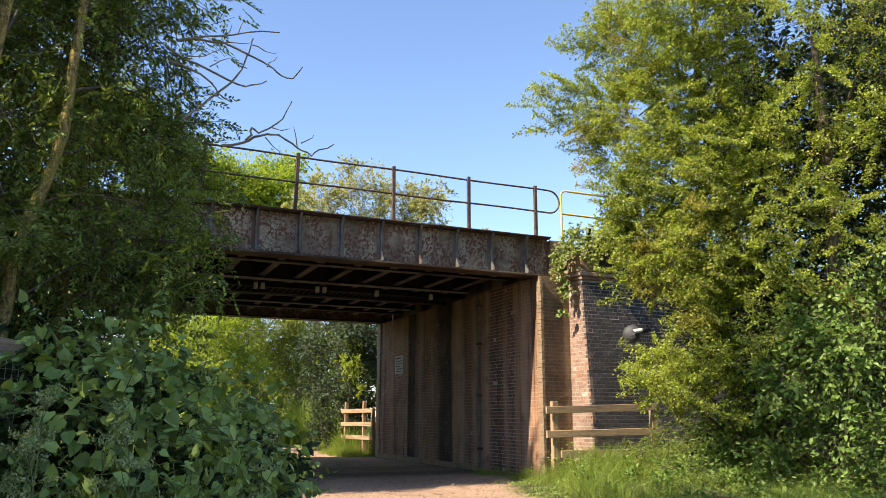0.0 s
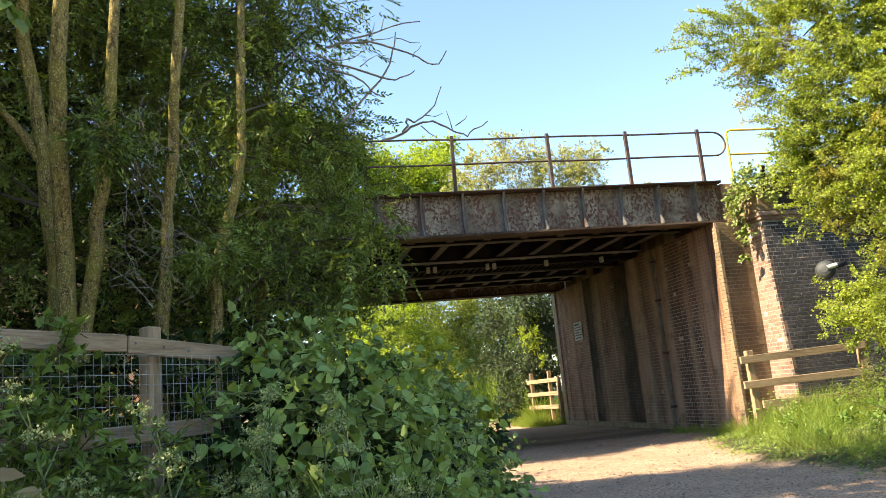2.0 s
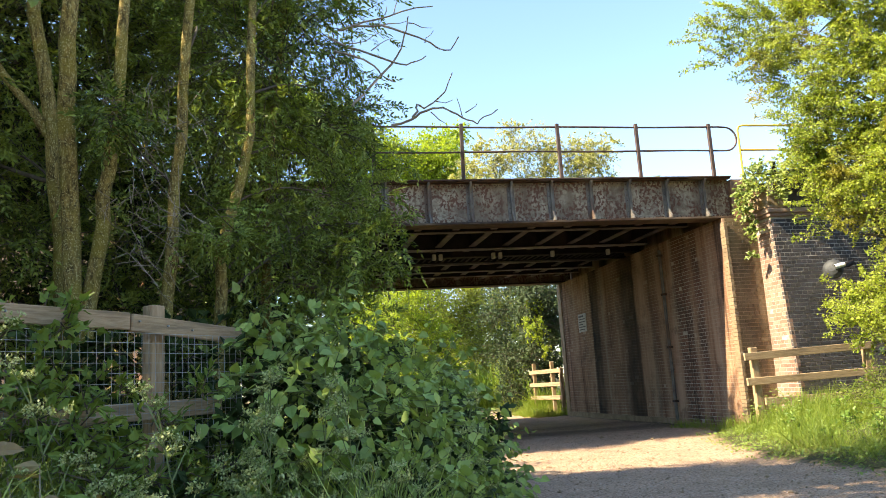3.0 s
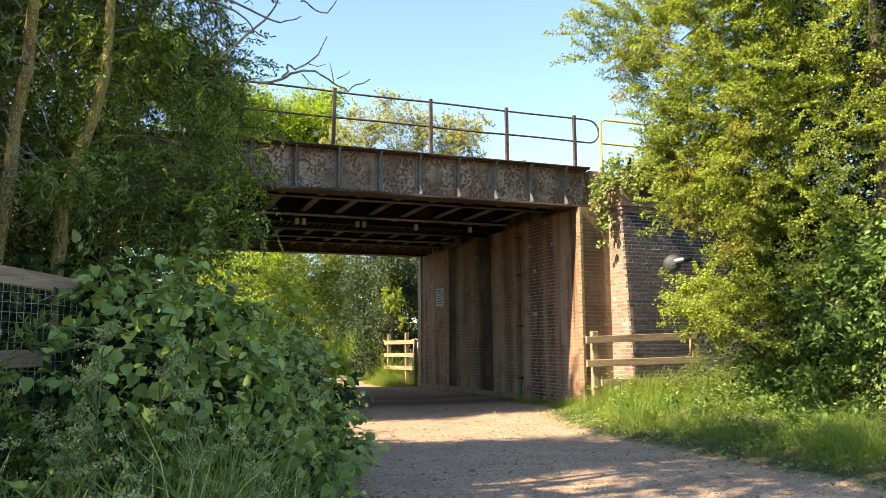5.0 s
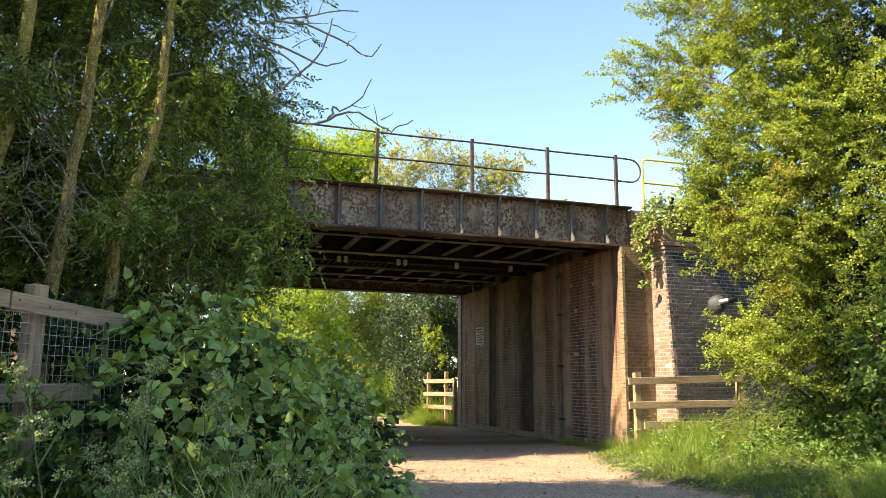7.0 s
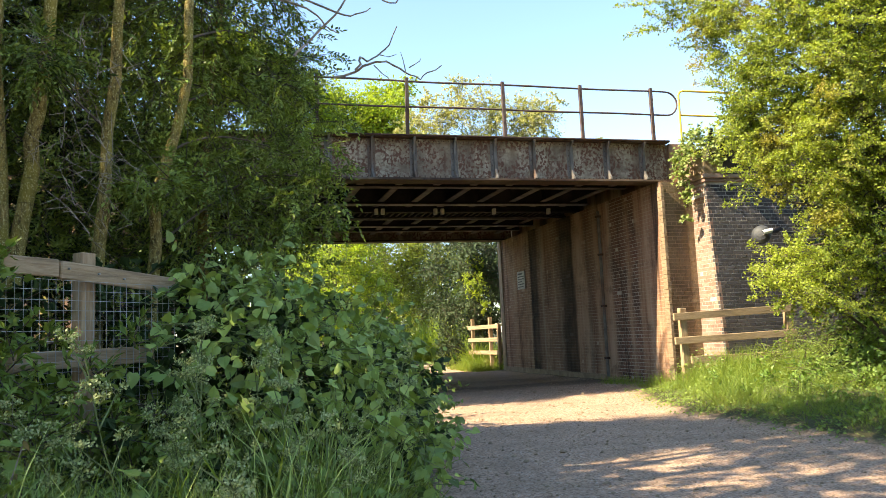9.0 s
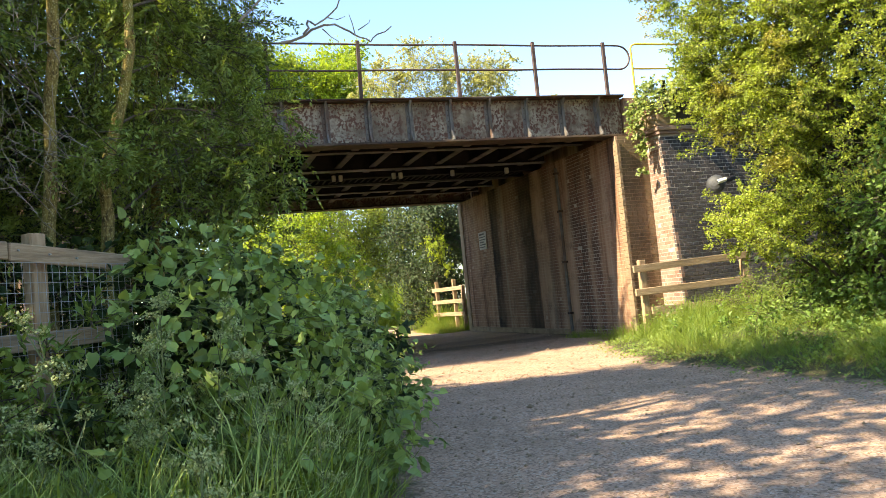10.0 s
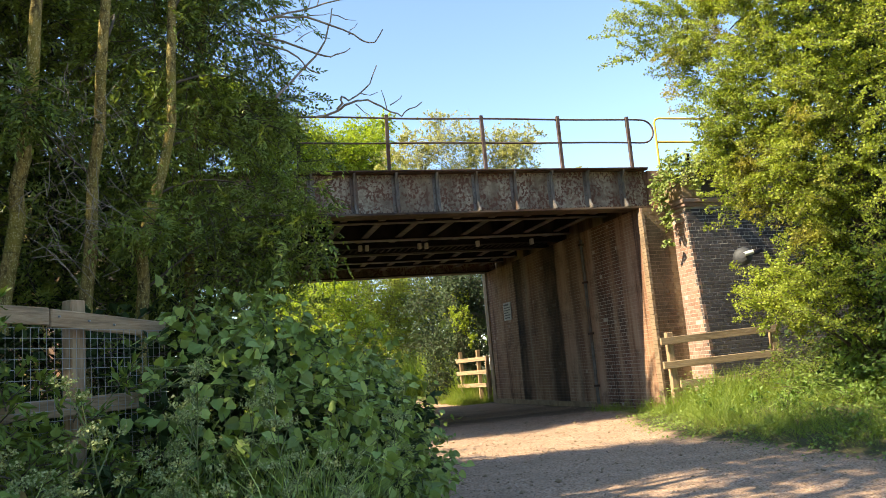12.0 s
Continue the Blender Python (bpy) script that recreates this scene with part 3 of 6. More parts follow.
def build_deck():
    d = thing("bridge_deck", "sooty steel underside of a railway bridge deck", "bridge deck")
    bm = bmesh.new()
    box(bm, GX0, GX1, Y0 + 0.16, Y1 - 0.16, 4.74, 4.82)
    part("deck_plate", bm, M_SOOT, d)
    x = 0.42
    while x < GX1 - 0.1:                      # cross girders: slim inverted tees
        bm = bmesh.new()
        box(bm, x - 0.01, x + 0.01, Y0 + 0.36, Y1 - 0.36, 4.36, 4.74)
        web = part("cross_girder", bm, M_SOOT, d)
        bm = bmesh.new()
        box(bm, x - 0.075, x + 0.075, Y0 + 0.365, Y1 - 0.365, 4.335, 4.36, 0.004)
        part("flange", bm, M_UNDER, web, "dull brown-grey flange")
        x += 0.805
    for y, w, z in ((13.75, 0.07, 4.28), (15.75, 0.11, 4.26), (18.2, 0.06, 4.29), (19.35, 0.09, 4.26), (20.5, 0.07, 4.28)):
        bm = bmesh.new()
        box(bm, GX0, GX1 - 0.2, y - 0.012, y + 0.012, z + 0.02, 4.73)
        web = part("longitudinal_bearer", bm, M_SOOT, d)
        bm = bmesh.new()
        box(bm, GX0, GX1 - 0.2, y - w, y + w, z, z + 0.022, 0.004)
        # two bearers get the paler tone, sunlight on their edges painted in
        part("flange", bm, M_UNDER_LIT if y in (15.75, 19.35) else M_UNDER, web, "lower flange of a bearer")
    bm = bmesh.new()
    for y in (16.45, 17.35):
        box(bm, GX0, GX1 - 0.1, y - 0.015, y + 0.015, 4.24, 4.73)
        box(bm, GX0, GX1 - 0.1, y - 0.1, y + 0.1, 4.2, 4.24, 0.005)
    x = GX0 + 0.1
    while x < GX1 - 0.3:                       # lacing across the middle girder
        box(bm, x, x + 0.05, 16.56, 17.24, 4.225, 4.237)
        x += 0.16
    part("laced_middle_girder", bm, M_SOOT, d)
    for x, y in ((5.2, 16.08), (5.36, 16.08), (6.64, 16.08), (6.81, 16.08), (8.12, 16.08), (9.55, 16.08)):
        bm = bmesh.new()
        box(bm, x - 0.042, x + 0.042, y - 0.05, y + 0.05, 4.095, 4.235, 0.01)
        part("insulator_block", bm, M_SIGN, d, "pale block under a bearer")
    bm = bmesh.new()
    box(bm, -6, 17, Y0 + 0.4, Y1 - 0.4, 4.825, 4.95)
    part("ballast_bed", bm, M_SOOT, d)


build_deck()


def build_railing():
    r = thing("bridge_railing", "two-rail steel railing, brown with rust, along the girder top", "railing")
    y, z0 = 12.45, G_TOP
    xs = [1.72, 3.47, 5.19, 7.18, 8.86, 10.48]
    for i, x in enumerate(xs):                # angle-iron posts, each leaning a little
        lean = (0.0, 0.012, 0.02, -0.005, 0.0, 0.0)[i]
        bm = bmesh.new()
        box(bm, x - 0.032, x + 0.032, y - 0.006, y + 0.006, z0, z0 + 1.2, 0.002)
        box(bm, x - 0.032, x - 0.02, y + 0.006, y + 0.055, z0, z0 + 1.2, 0.002)
        for v in bm.verts:
            v.co.x += lean * (v.co.z - z0)
        box(bm, x - 0.06, x + 0.06, y - 0.05, y + 0.07, z0 + 0.0005, z0 + 0.012, 0.003)
        part("post", bm, M_RUST if i < 3 else M_RAIL, r)
    sag = lambda x, k: 0.006 * math.sin(x * 1.9 + k)
    yr = y + 0.032
    path, top, mid = [], z0 + 1.135, z0 + 0.63
    for x in np.arange(0.7, 10.85, 0.25):
        path.append((x, yr, top + sag(x, 0) + (0.006 if x < 5 else 0)))
    cz, rad = (top + mid) / 2, (top - mid) / 2
    for a in np.linspace(90, -90, 13):
        path.append((10.84 + rad * math.cos(radians(a)), yr, cz + rad * math.sin(radians(a))))
    for x in np.arange(10.7, 0.6, -0.25):
        path.append((x, yr, mid + sag(x, 2)))
    part_mesh("looped_rail", tubes_mesh("looped_rail", [tube(path, [0.019] * len(path), 8)], M_RAIL), r)
    return r


build_railing()


def build_yellow_rail(x0, x1, y, z0, label):
    r = thing("safety_rail", label, "railing", "yellow safety rails")
    ends = [(x0, y, z0), (x0, y, z0 + 1.22), (x0 + 0.04, y, z0 + 1.29), (x0 + 0.12, y, z0 + 1.32)]
    top = [(x, y, z0 + 1.32) for x in np.arange(x0 + 0.3, x1, 0.5)] + [(x1, y, z0 + 1.32)]
    part_mesh("top_rail", tubes_mesh("top_rail", [tube(ends + top, [0.024] * (len(ends) + len(top)), 8)], M_YELLOW), r)
    part_mesh("middle_rail", tubes_mesh("middle_rail", [tube([(x0, y, z0 + 0.77), (x1, y, z0 + 0.77)], [0.022] * 2, 8)], M_YELLOW), r)
    for x in np.arange(x0 + 1.6, x1, 1.6):
        part_mesh("post", tubes_mesh("post", [tube([(x, y, z0), (x, y, z0 + 1.31)], [0.022] * 2, 8)], M_YELLOW), r)


build_yellow_rail(11.42, 17.0, 12.9, 5.0, "bright yellow tubular safety rail above the wing wall")
build_yellow_rail(-5.5, 0.55, 12.9, 5.05, "bright yellow tubular safety rail behind the trees")


# ---- masonry ----
BRICK_MESHES = {}


def brick_mesh(lx, ly, lz, material):
    key = (round(lx, 3), round(ly, 3), round(lz, 3), material.name)
    if key not in BRICK_MESHES:
        bm = bmesh.new()
        box(bm, -lx / 2, lx / 2, -ly / 2, ly / 2, -lz / 2, lz / 2, 0.003)
        me = bpy.data.meshes.new("brick")
        bm.to_mesh(me)
        bm.free()
        me.materials.append(material)
        BRICK_MESHES[key] = me
    return BRICK_MESHES[key]


CUBE = np.array([(x, y, z) for x in (-.5, .5) for y in (-.5, .5) for z in (-.5, .5)])
CUBE_F = np.array([(0, 1, 3, 2), (4, 6, 7, 5), (0, 4, 5, 1), (2, 3, 7, 6), (0, 2, 6, 4), (1, 5, 7, 3)])


def brickwork(parent, origin, along, normal, length, courses, material, z0, singly, seed, batter=0.0, start=None):
    """English bond on a wall face. singly(u, z): whether that brick is an object of its own, the rest share one mesh."""
    rg = np.random.default_rng(seed)
    o, a, n = Vector(origin), Vector(along), Vector(normal)
    turn = Matrix((a, -n, Vector((0, 0, 1)))).transposed().to_4x4()
    rest, size, out = [], [], []
    for c in range(courses):
        step = 0.225 if c % 2 == 0 else 0.1125
        u = -step / 2 if c % 4 == 0 else (-0.056 if c % 2 else 0.0)
        z = z0 + 0.0375 + c * 0.075
        while u < length:
            u0, u1 = max(u, start(z) if start else 0.0), min(u + step, length)
            u += step
            if u1 - u0 < 0.02:
                continue
            w, proud = u1 - u0 - 0.011, rg.normal() * 0.0015
            p = o + a * ((u0 + u1) / 2) + n * (proud - 0.041 + batter * (z - z0)) + Vector((0, 0, z - o.z))
            if singly((u0 + u1) / 2, z):
                ob = new("brick", brick_mesh(w, 0.07, 0.064, material))
                ob.matrix_world = Matrix.Translation(p) @ turn
                ob.parent = parent
            else:
                rest.append(p)
                size.append((w, 0.07, 0.064))
    if rest:
        R = np.array([list(r[:3]) for r in turn][:3])
        V = (CUBE[None] * np.array(size)[:, None]) @ R.T + np.array([tuple(p) for p in rest])[:, None]
        F = (np.arange(len(rest))[:, None, None] * 8 + CUBE_F[None]).reshape(-1, 4)
        part_mesh("brickwork", mesh_of("brickwork", V.reshape(-1, 3), F, material), parent, kind="stuff")


def build_abutments():
    w = tagged(new("wall_east"), "sooty stained brick abutment under the bridge", "wall", kind="structure")
    bm = bmesh.new()
    box(bm, FACE + 0.0095, 11.3, 12.115, 22.08, -0.3, G_LOW - 0.035)
    part("core", bm, M_MORTAR_DARK, w)
    bm = bmesh.new()
    box(bm, 10.68, 11.3, 12.25, 22.08, G_LOW - 0.03, 4.95)
    part("ballast_wall", bm, M_BRICK, w)
    bm = bmesh.new()
    box(bm, FACE - 0.06, FACE - 0.001, 14.9, 21.77, -0.2, 0.14, 0.012)
    part("plinth", bm, M_STONE, w, "worn stone plinth course")
    z, k = -0.1, 0
    while z < 4.0:                            # narrow quoin bricks, almost flush, at the end of the face
        h = 0.075
        bm = bmesh.new()
        box(bm, FACE - 0.02 - 0.003 * (k % 2), FACE + 0.045, 12.03 - 0.003 * (k % 3), 12.19, z, min(z + h - 0.002, 4.1), 0.005, 0.001)
        part("quoin_stone", bm, M_STONE, w, "pale sunlit quoin stone")
        z, k = z + h, k + 1
    bm = bmesh.new()
    box(bm, FACE - 0.03, FACE + 0.2, 21.78, 22.09, -0.2, 4.12, 0.015)
    part("quoin", bm, M_STONE, w, "pale sunlit quoin at the far end of the abutment")
    # vertical water pipe
    part_mesh("drain_pipe", tubes_mesh("drain_pipe", [tube([(FACE - 0.05, 14.8, 0.1), (FACE - 0.05, 14.8, 2.2), (FACE - 0.05, 14.8, 3.95)], [0.035] * 3, 10)], M_STIFF), w)
    for z in (0.5, 1.7, 2.9, 3.8):
        bm = bmesh.new()
        box(bm, FACE - 0.1, FACE, 14.74, 14.86, z, z + 0.05, 0.006)
        part("pipe_bracket", bm, M_RUST, w)
    brickwork(w, (FACE, 12.2, 0), (0, 1, 0), (-1, 0, 0), 9.57, 55, M_BRICK, 0.0,
              lambda u, z: 0.6 < u < 2.3 and z < 2.6, 3)
    brickwork(w, (FACE + 0.049, 12.103, 0), (1, 0, 0), (0, -1, 0), 0.715, 55, M_BRICK_BROWN, 0.0, lambda u, z: False, 4)

    v = tagged(new("wall_wing"), "battered wing wall of dark blue brick with a red brick end", "wall", kind="structure")
    X0, X1, ZT = 11.02, 16.0, 4.02
    yt, yb = 11.6, 11.3
    slope = (yt - yb) / ZT
    bm = bmesh.new()
    q = [(X0 + 0.009, yb + 0.009, -0.2), (X0 + 0.009, 12.9, -0.2), (X0 + 0.009, 12.9, ZT), (X0 + 0.009, yt + 0.009, ZT)]
    vs = [bm.verts.new(p) for p in q] + [bm.verts.new((X1, p[1], p[2])) for p in q]
    bm.faces.new(vs[:4])
    bm.faces.new(reversed(vs[4:]))
    for i in range(4):
        j = (i + 1) % 4
        bm.faces.new((vs[i], vs[4 + i], vs[4 + j], vs[j]))
    bmesh.ops.recalc_face_normals(bm, faces=bm.faces[:])
    part("core", bm, M_MORTAR, v)
    brickwork(v, (X0, yb, 0), (0, 1, 0), (-1, 0, 0), 1.1, 53, M_BRICK_RED, 0.0, lambda u, z: False, 5,
              start=lambda z: slope * z)
    brickwork(v, (X0, yb, 0), (1, 0, 0), (0, -1, 0), X1 - X0, 53, M_BRICK_BLUE, 0.0, lambda u, z: u < 1.7 and z > 1.0 and z < 3.6, 6, batter=-slope)
    bm = bmesh.new()
    box(bm, X0 - 0.03, X1, yt - 0.04, 12.9, ZT + 0.001, ZT + 0.07, 0.01)
    box(bm, X0 - 0.06, X1, yt - 0.075, 12.9, ZT + 0.075, ZT + 0.16, 0.012)
    part("corbel_course", bm, M_BRICK_RED, v)
    bm = bmesh.new()
    box(bm, X0 - 0.05, X0 + 0.42, yt - 0.05, 12.6, ZT + 0.165, ZT + 0.52, 0.02)
    part("stone_block", bm, M_STONE, v, "pale stone block on the corbel")
    bm = bmesh.new()
    box(bm, X0 + 0.43, X1, yt - 0.03, 12.2, ZT + 0.165, ZT + 0.95, 0.02)
    part("parapet", bm, M_BRICK_BLUE, v)
    bm = bmesh.new()
    box(bm, X0 + 0.28, X0 + 0.36, yt + 0.1, yt + 0.18, ZT + 0.52, ZT + 1.15, 0.008)
    part("stub_post", bm, M_SOOT, v)

    w = tagged(new("wall_west"), "brick abutment of the bridge behind the bushes", "wall", kind="structure")
    bm = bmesh.new()
    box(bm, -0.6, 0.3, 12.21, 22.3, -0.3, G_LOW - 0.035)
    box(bm, -6.0, -0.6, 12.3, 12.8, -0.3, 4.8)
    part("core", bm, M_MORTAR_DARK, w)
    brickwork(w, (0.312, 22.3, 0), (0, -1, 0), (1, 0, 0), 10.1, 55, M_BRICK, 0.0, lambda u, z: False, 8)
    v2 = tagged(new("wall_far_wing"), "brick wing wall beyond the bridge", "wall", kind="structure")
    bm = bmesh.new()
    box(bm, 10.75, 17.0, 22.1, 22.5, -0.3, 4.7)
    part("core", bm, M_MORTAR_DARK, v2)


build_abutments()

# ---- trees ----
def branch(p, q, bend, n=6):
    p, q, b = Vector(p), Vector(q), Vector(bend)
    return [p.lerp(q, s) + b * (4 * s * (1 - s)) for s in np.linspace(0, 1, n)]


def tree(name, label, trunks, lobes, leaf, material, twigs, per, size, bark=M_BARK, droop=0.25, bias=(0, 0, 0.1), pinnate=0, seed=1, sunward=0.7, category="tree", reach=(0.55, 1.12), limbs=True):
    """A tree: trunks are (path, base radius, tip radius); a limb goes to each lobe."""
    rg = np.random.default_rng(seed)
    t = thing(name, label, category)
    tb = []
    for path, r0, r1 in trunks:
        pts = [Vector(p) for p in path]
        fine = []
        for a, b in zip(pts, pts[1:]):
            fine += [a.lerp(b, s) + Vector(rg.normal(size=3)) * 0.012 for s in (0, 0.33, 0.66)]
        fine.append(pts[-1])
        rr = [r0 + (r1 - r0) * (i / (len(fine) - 1)) ** 0.8 for i in range(len(fine))]
        tb.append(tube(fine, rr, 10, 0.06, seed))
        part_mesh("trunk", tubes_mesh("trunk", [tb[-1]], bark), t)
    if limbs:
        lb = []
        allp = [Vector(a).lerp(Vector(b), k) for path, _, _ in trunks for a, b in zip(path, path[1:]) for k in (0, 0.2, 0.4, 0.6, 0.8)]
        for x, y, z, r in lobes[::3]:
            c = Vector((x, y, z))
            below = [p for p in allp if p.z < z - 0.1] or allp
            s = min(below, key=lambda p: (p - c).length + 0.5 * abs(z - p.z - 0.5) + rg.uniform(0, 0.5))
            lb.append(tube(branch(s, c, (rg.normal() * 0.15, rg.normal() * 0.15, 0.12 * (c - s).length), 7), np.linspace(0.008 + 0.009 * r, 0.004, 7), 6, 0.05))
        part_mesh("limb_work", tubes_mesh("limb_work", lb, M_BARK_DARK), t, kind="stuff")
    P, D, A, B = sprays(lobes, twigs, per, droop, rg, 1.0, reach, bias)
    part_mesh("twig_work", segments_mesh("twig_work", A, B, 0.005, 0.002, M_BARK_DARK), t, kind="stuff")
    n = len(P)
    if pinnate:
        D = unit(D)
        L = rg.uniform(0.16, 0.27, n)
        N = upward(n, rg, 0.5)
        side = unit(np.cross(N, D))
        k = 2 * pinnate + 1
        Q, E = [], []
        for i in range(k):
            s = 0.25 + 0.75 * (i // 2) / pinnate
            sg = 0 if i == k - 1 else (1 if i % 2 else -1)
            base = P + D * (L * s)[:, None]
            base[:, 2] -= 0.25 * L * s * s
            e = D * (0.75 if sg else 1.0) + side * sg * 0.9
            e[:, 2] -= 0.1
            Q.append(base)
            E.append(e)
        P2, D2 = np.concatenate(Q), np.concatenate(E)
        D2 += rg.normal(size=D2.shape) * 0.2
        N2 = np.concatenate([N] * k) + rg.normal(size=D2.shape) * 0.25
        me = leaves_mesh("crown", P2, D2, N2, size * rg.uniform(0.7, 1.15, len(P2)), LEAF_LONG, material, 1.15)
    else:
        me = leaves_mesh("crown", P, D, upward(n, rg, 0.55) + np.array((-0.9, -0.15, 0.1)) * sunward, size * rg.uniform(0.65, 1.3, n), leaf, material)
    part_mesh("crown", me, t, kind="stuff")
    return t


def jitter_lobes(lobes, copies, spread, shrink, seed):
    rg = np.random.default_rng(seed)
    out = list(lobes)
    for x, y, z, r in lobes:
        for _ in range(copies):
            d = rg.normal(size=3)
            d = d / np.linalg.norm(d) * r * spread
            out.append((x + d[0], y + d[1], z + d[2], r * shrink * rg.uniform(0.7, 1.2)))
    return out


# the thorn tree over the right verge: a tall body, long arms over the path
THORN = [(9.55, 7.6, 3.1, 0.42), (9.7, 7.4, 4.1, 0.6), (9.35, 7.85, 3.75, 0.4), (9.9, 7.0, 2.2, 0.6), (9.0, 8.1, 3.9, 0.35), (9.05, 8.0, 2.95, 0.25), (9.2, 7.7, 2.2, 0.28), (9.2, 8.1, 5.4, 0.6), (9.4, 7.7, 5.95, 0.9), (9.7, 6.8, 6.1, 1.2), (9.3, 7.8, 4.3, 0.7), (9.7, 7.3, 4.8, 1.0),
         (9.9, 6.5, 4.8, 1.2), (9.2, 7.9, 3.4, 0.55), (9.4, 7.3, 3.5, 0.8), (9.8, 6.9, 2.65, 0.6), (9.35, 7.3, 1.75, 0.42),
         (9.6, 6.8, 1.75, 0.65), (9.95, 6.5, 3.6, 1.1), (10.4, 5.9, 4.3, 1.4), (10.6, 5.6, 5.2, 1.4), (10.3, 6.0, 2.8, 1.2), (11.1, 5.6, 3.5, 1.5),
         (11.3, 4.9, 4.5, 1.5), (9.1, 7.5, 6.9, 0.7), (9.5, 6.4, 6.9, 1.3), (10.3, 5.2, 6.5, 1.5), (10.9, 4.5, 6.1, 1.5), (10.2, 6.4, 8.0, 1.3)]
# the lower limbs stand back from the wing wall and the railing
THORN = [(x + 0.25, y - 0.1, z, r) if x < 9.5 and 4.2 <= z < 5.3 else (x + 0.15, y, z, r) if x < 9.5 and z >= 5.3 else (x, y, z, r) for x, y, z, r in THORN]
THORN = [(x + 0.4, y - 0.3, z, r) if x < 9.75 and 1.9 < z < 4.2 else (x, y, z, r) for x, y, z, r in THORN]


def wisps(arms, step, r):
    """Chains of small clumps along thin arms."""
    out = []
    for a, b in arms:
        a, b = Vector(a), Vector(b)
        n = max(2, int((b - a).length / step))
        for k in range(n + 1):
            p = a.lerp(b, k / n)
            out.append((p.x, p.y, p.z - 0.12 * (k / n) ** 2, r * (1.15 - 0.55 * k / n)))
    return out


WISPS = wisps([((9.1, 8.1, 5.95), (8.25, 8.45, 6.35)), ((9.2, 8.1, 5.6), (8.35, 8.45, 5.95)), ((9.1, 7.9, 6.2), (8.45, 8.2, 6.6)),
               ((9.0, 7.7, 6.9), (8.4, 7.9, 7.1)), ((9.4, 7.7, 4.2), (9.1, 7.9, 3.9)), ((9.55, 7.6, 3.3), (9.35, 7.8, 2.95)), ((9.7, 7.3, 2.4), (9.3, 7.6, 2.15))], 0.13, 0.17)
def fans(centres, rg, long=(0.3, 0.62), out=(-0.75, -0.4, 0.18), droop=0.10):
    """Layered sprays: a shoot with side shoots in one nearly level plane, rosettes of leaves at every node.
    centres: (x, y, z, dx, dy, dz); returns leaf bases, directions, and the ends of the shoots."""
    C = np.asarray(centres, float)
    n = len(C)
    d = C[:, 3:] * 0.7 + np.array(out) + rg.normal(size=(n, 3)) * 0.38
    d = unit(d)
    side = unit(np.cross(d, np.array((0, 0, 1.0))) + np.column_stack([np.zeros((n, 2)), rg.normal(size=n) * 0.75]))
    L = rg.uniform(*long, n)[:, None]
    nodes, A, B = [], [], []
    tip = C[:, :3] + d * L
    tip[:, 2] -= droop * L[:, 0]
    A.append(C[:, :3])
    B.append(tip)
    for k in range(9):
        s = (k + 0.6) / 9
        p = C[:, :3] + d * L * s
        p[:, 2] -= droop * L[:, 0] * s * s
        nodes.append(p)
        sg = 1 if k % 2 else -1
        e = unit(d * rg.uniform(0.5, 0.9, (n, 1)) + side * sg)
        l = L * rg.uniform(0.25, 0.6, (n, 1)) * (1.1 - 0.75 * s)
        A.append(p)
        B.append(p + e * l)
        for q in (0.4, 0.7, 1.0):
            nodes.append(p + e * l * q)
    N = np.concatenate(nodes)
    P = np.repeat(N, 4, 0) + rg.normal(size=(len(N) * 4, 3)) * 0.014
    D = rg.normal(size=P.shape) * 0.9 + np.array((-0.3, -0.2, 0.15))
    return P, D, np.concatenate(A), np.concatenate(B)


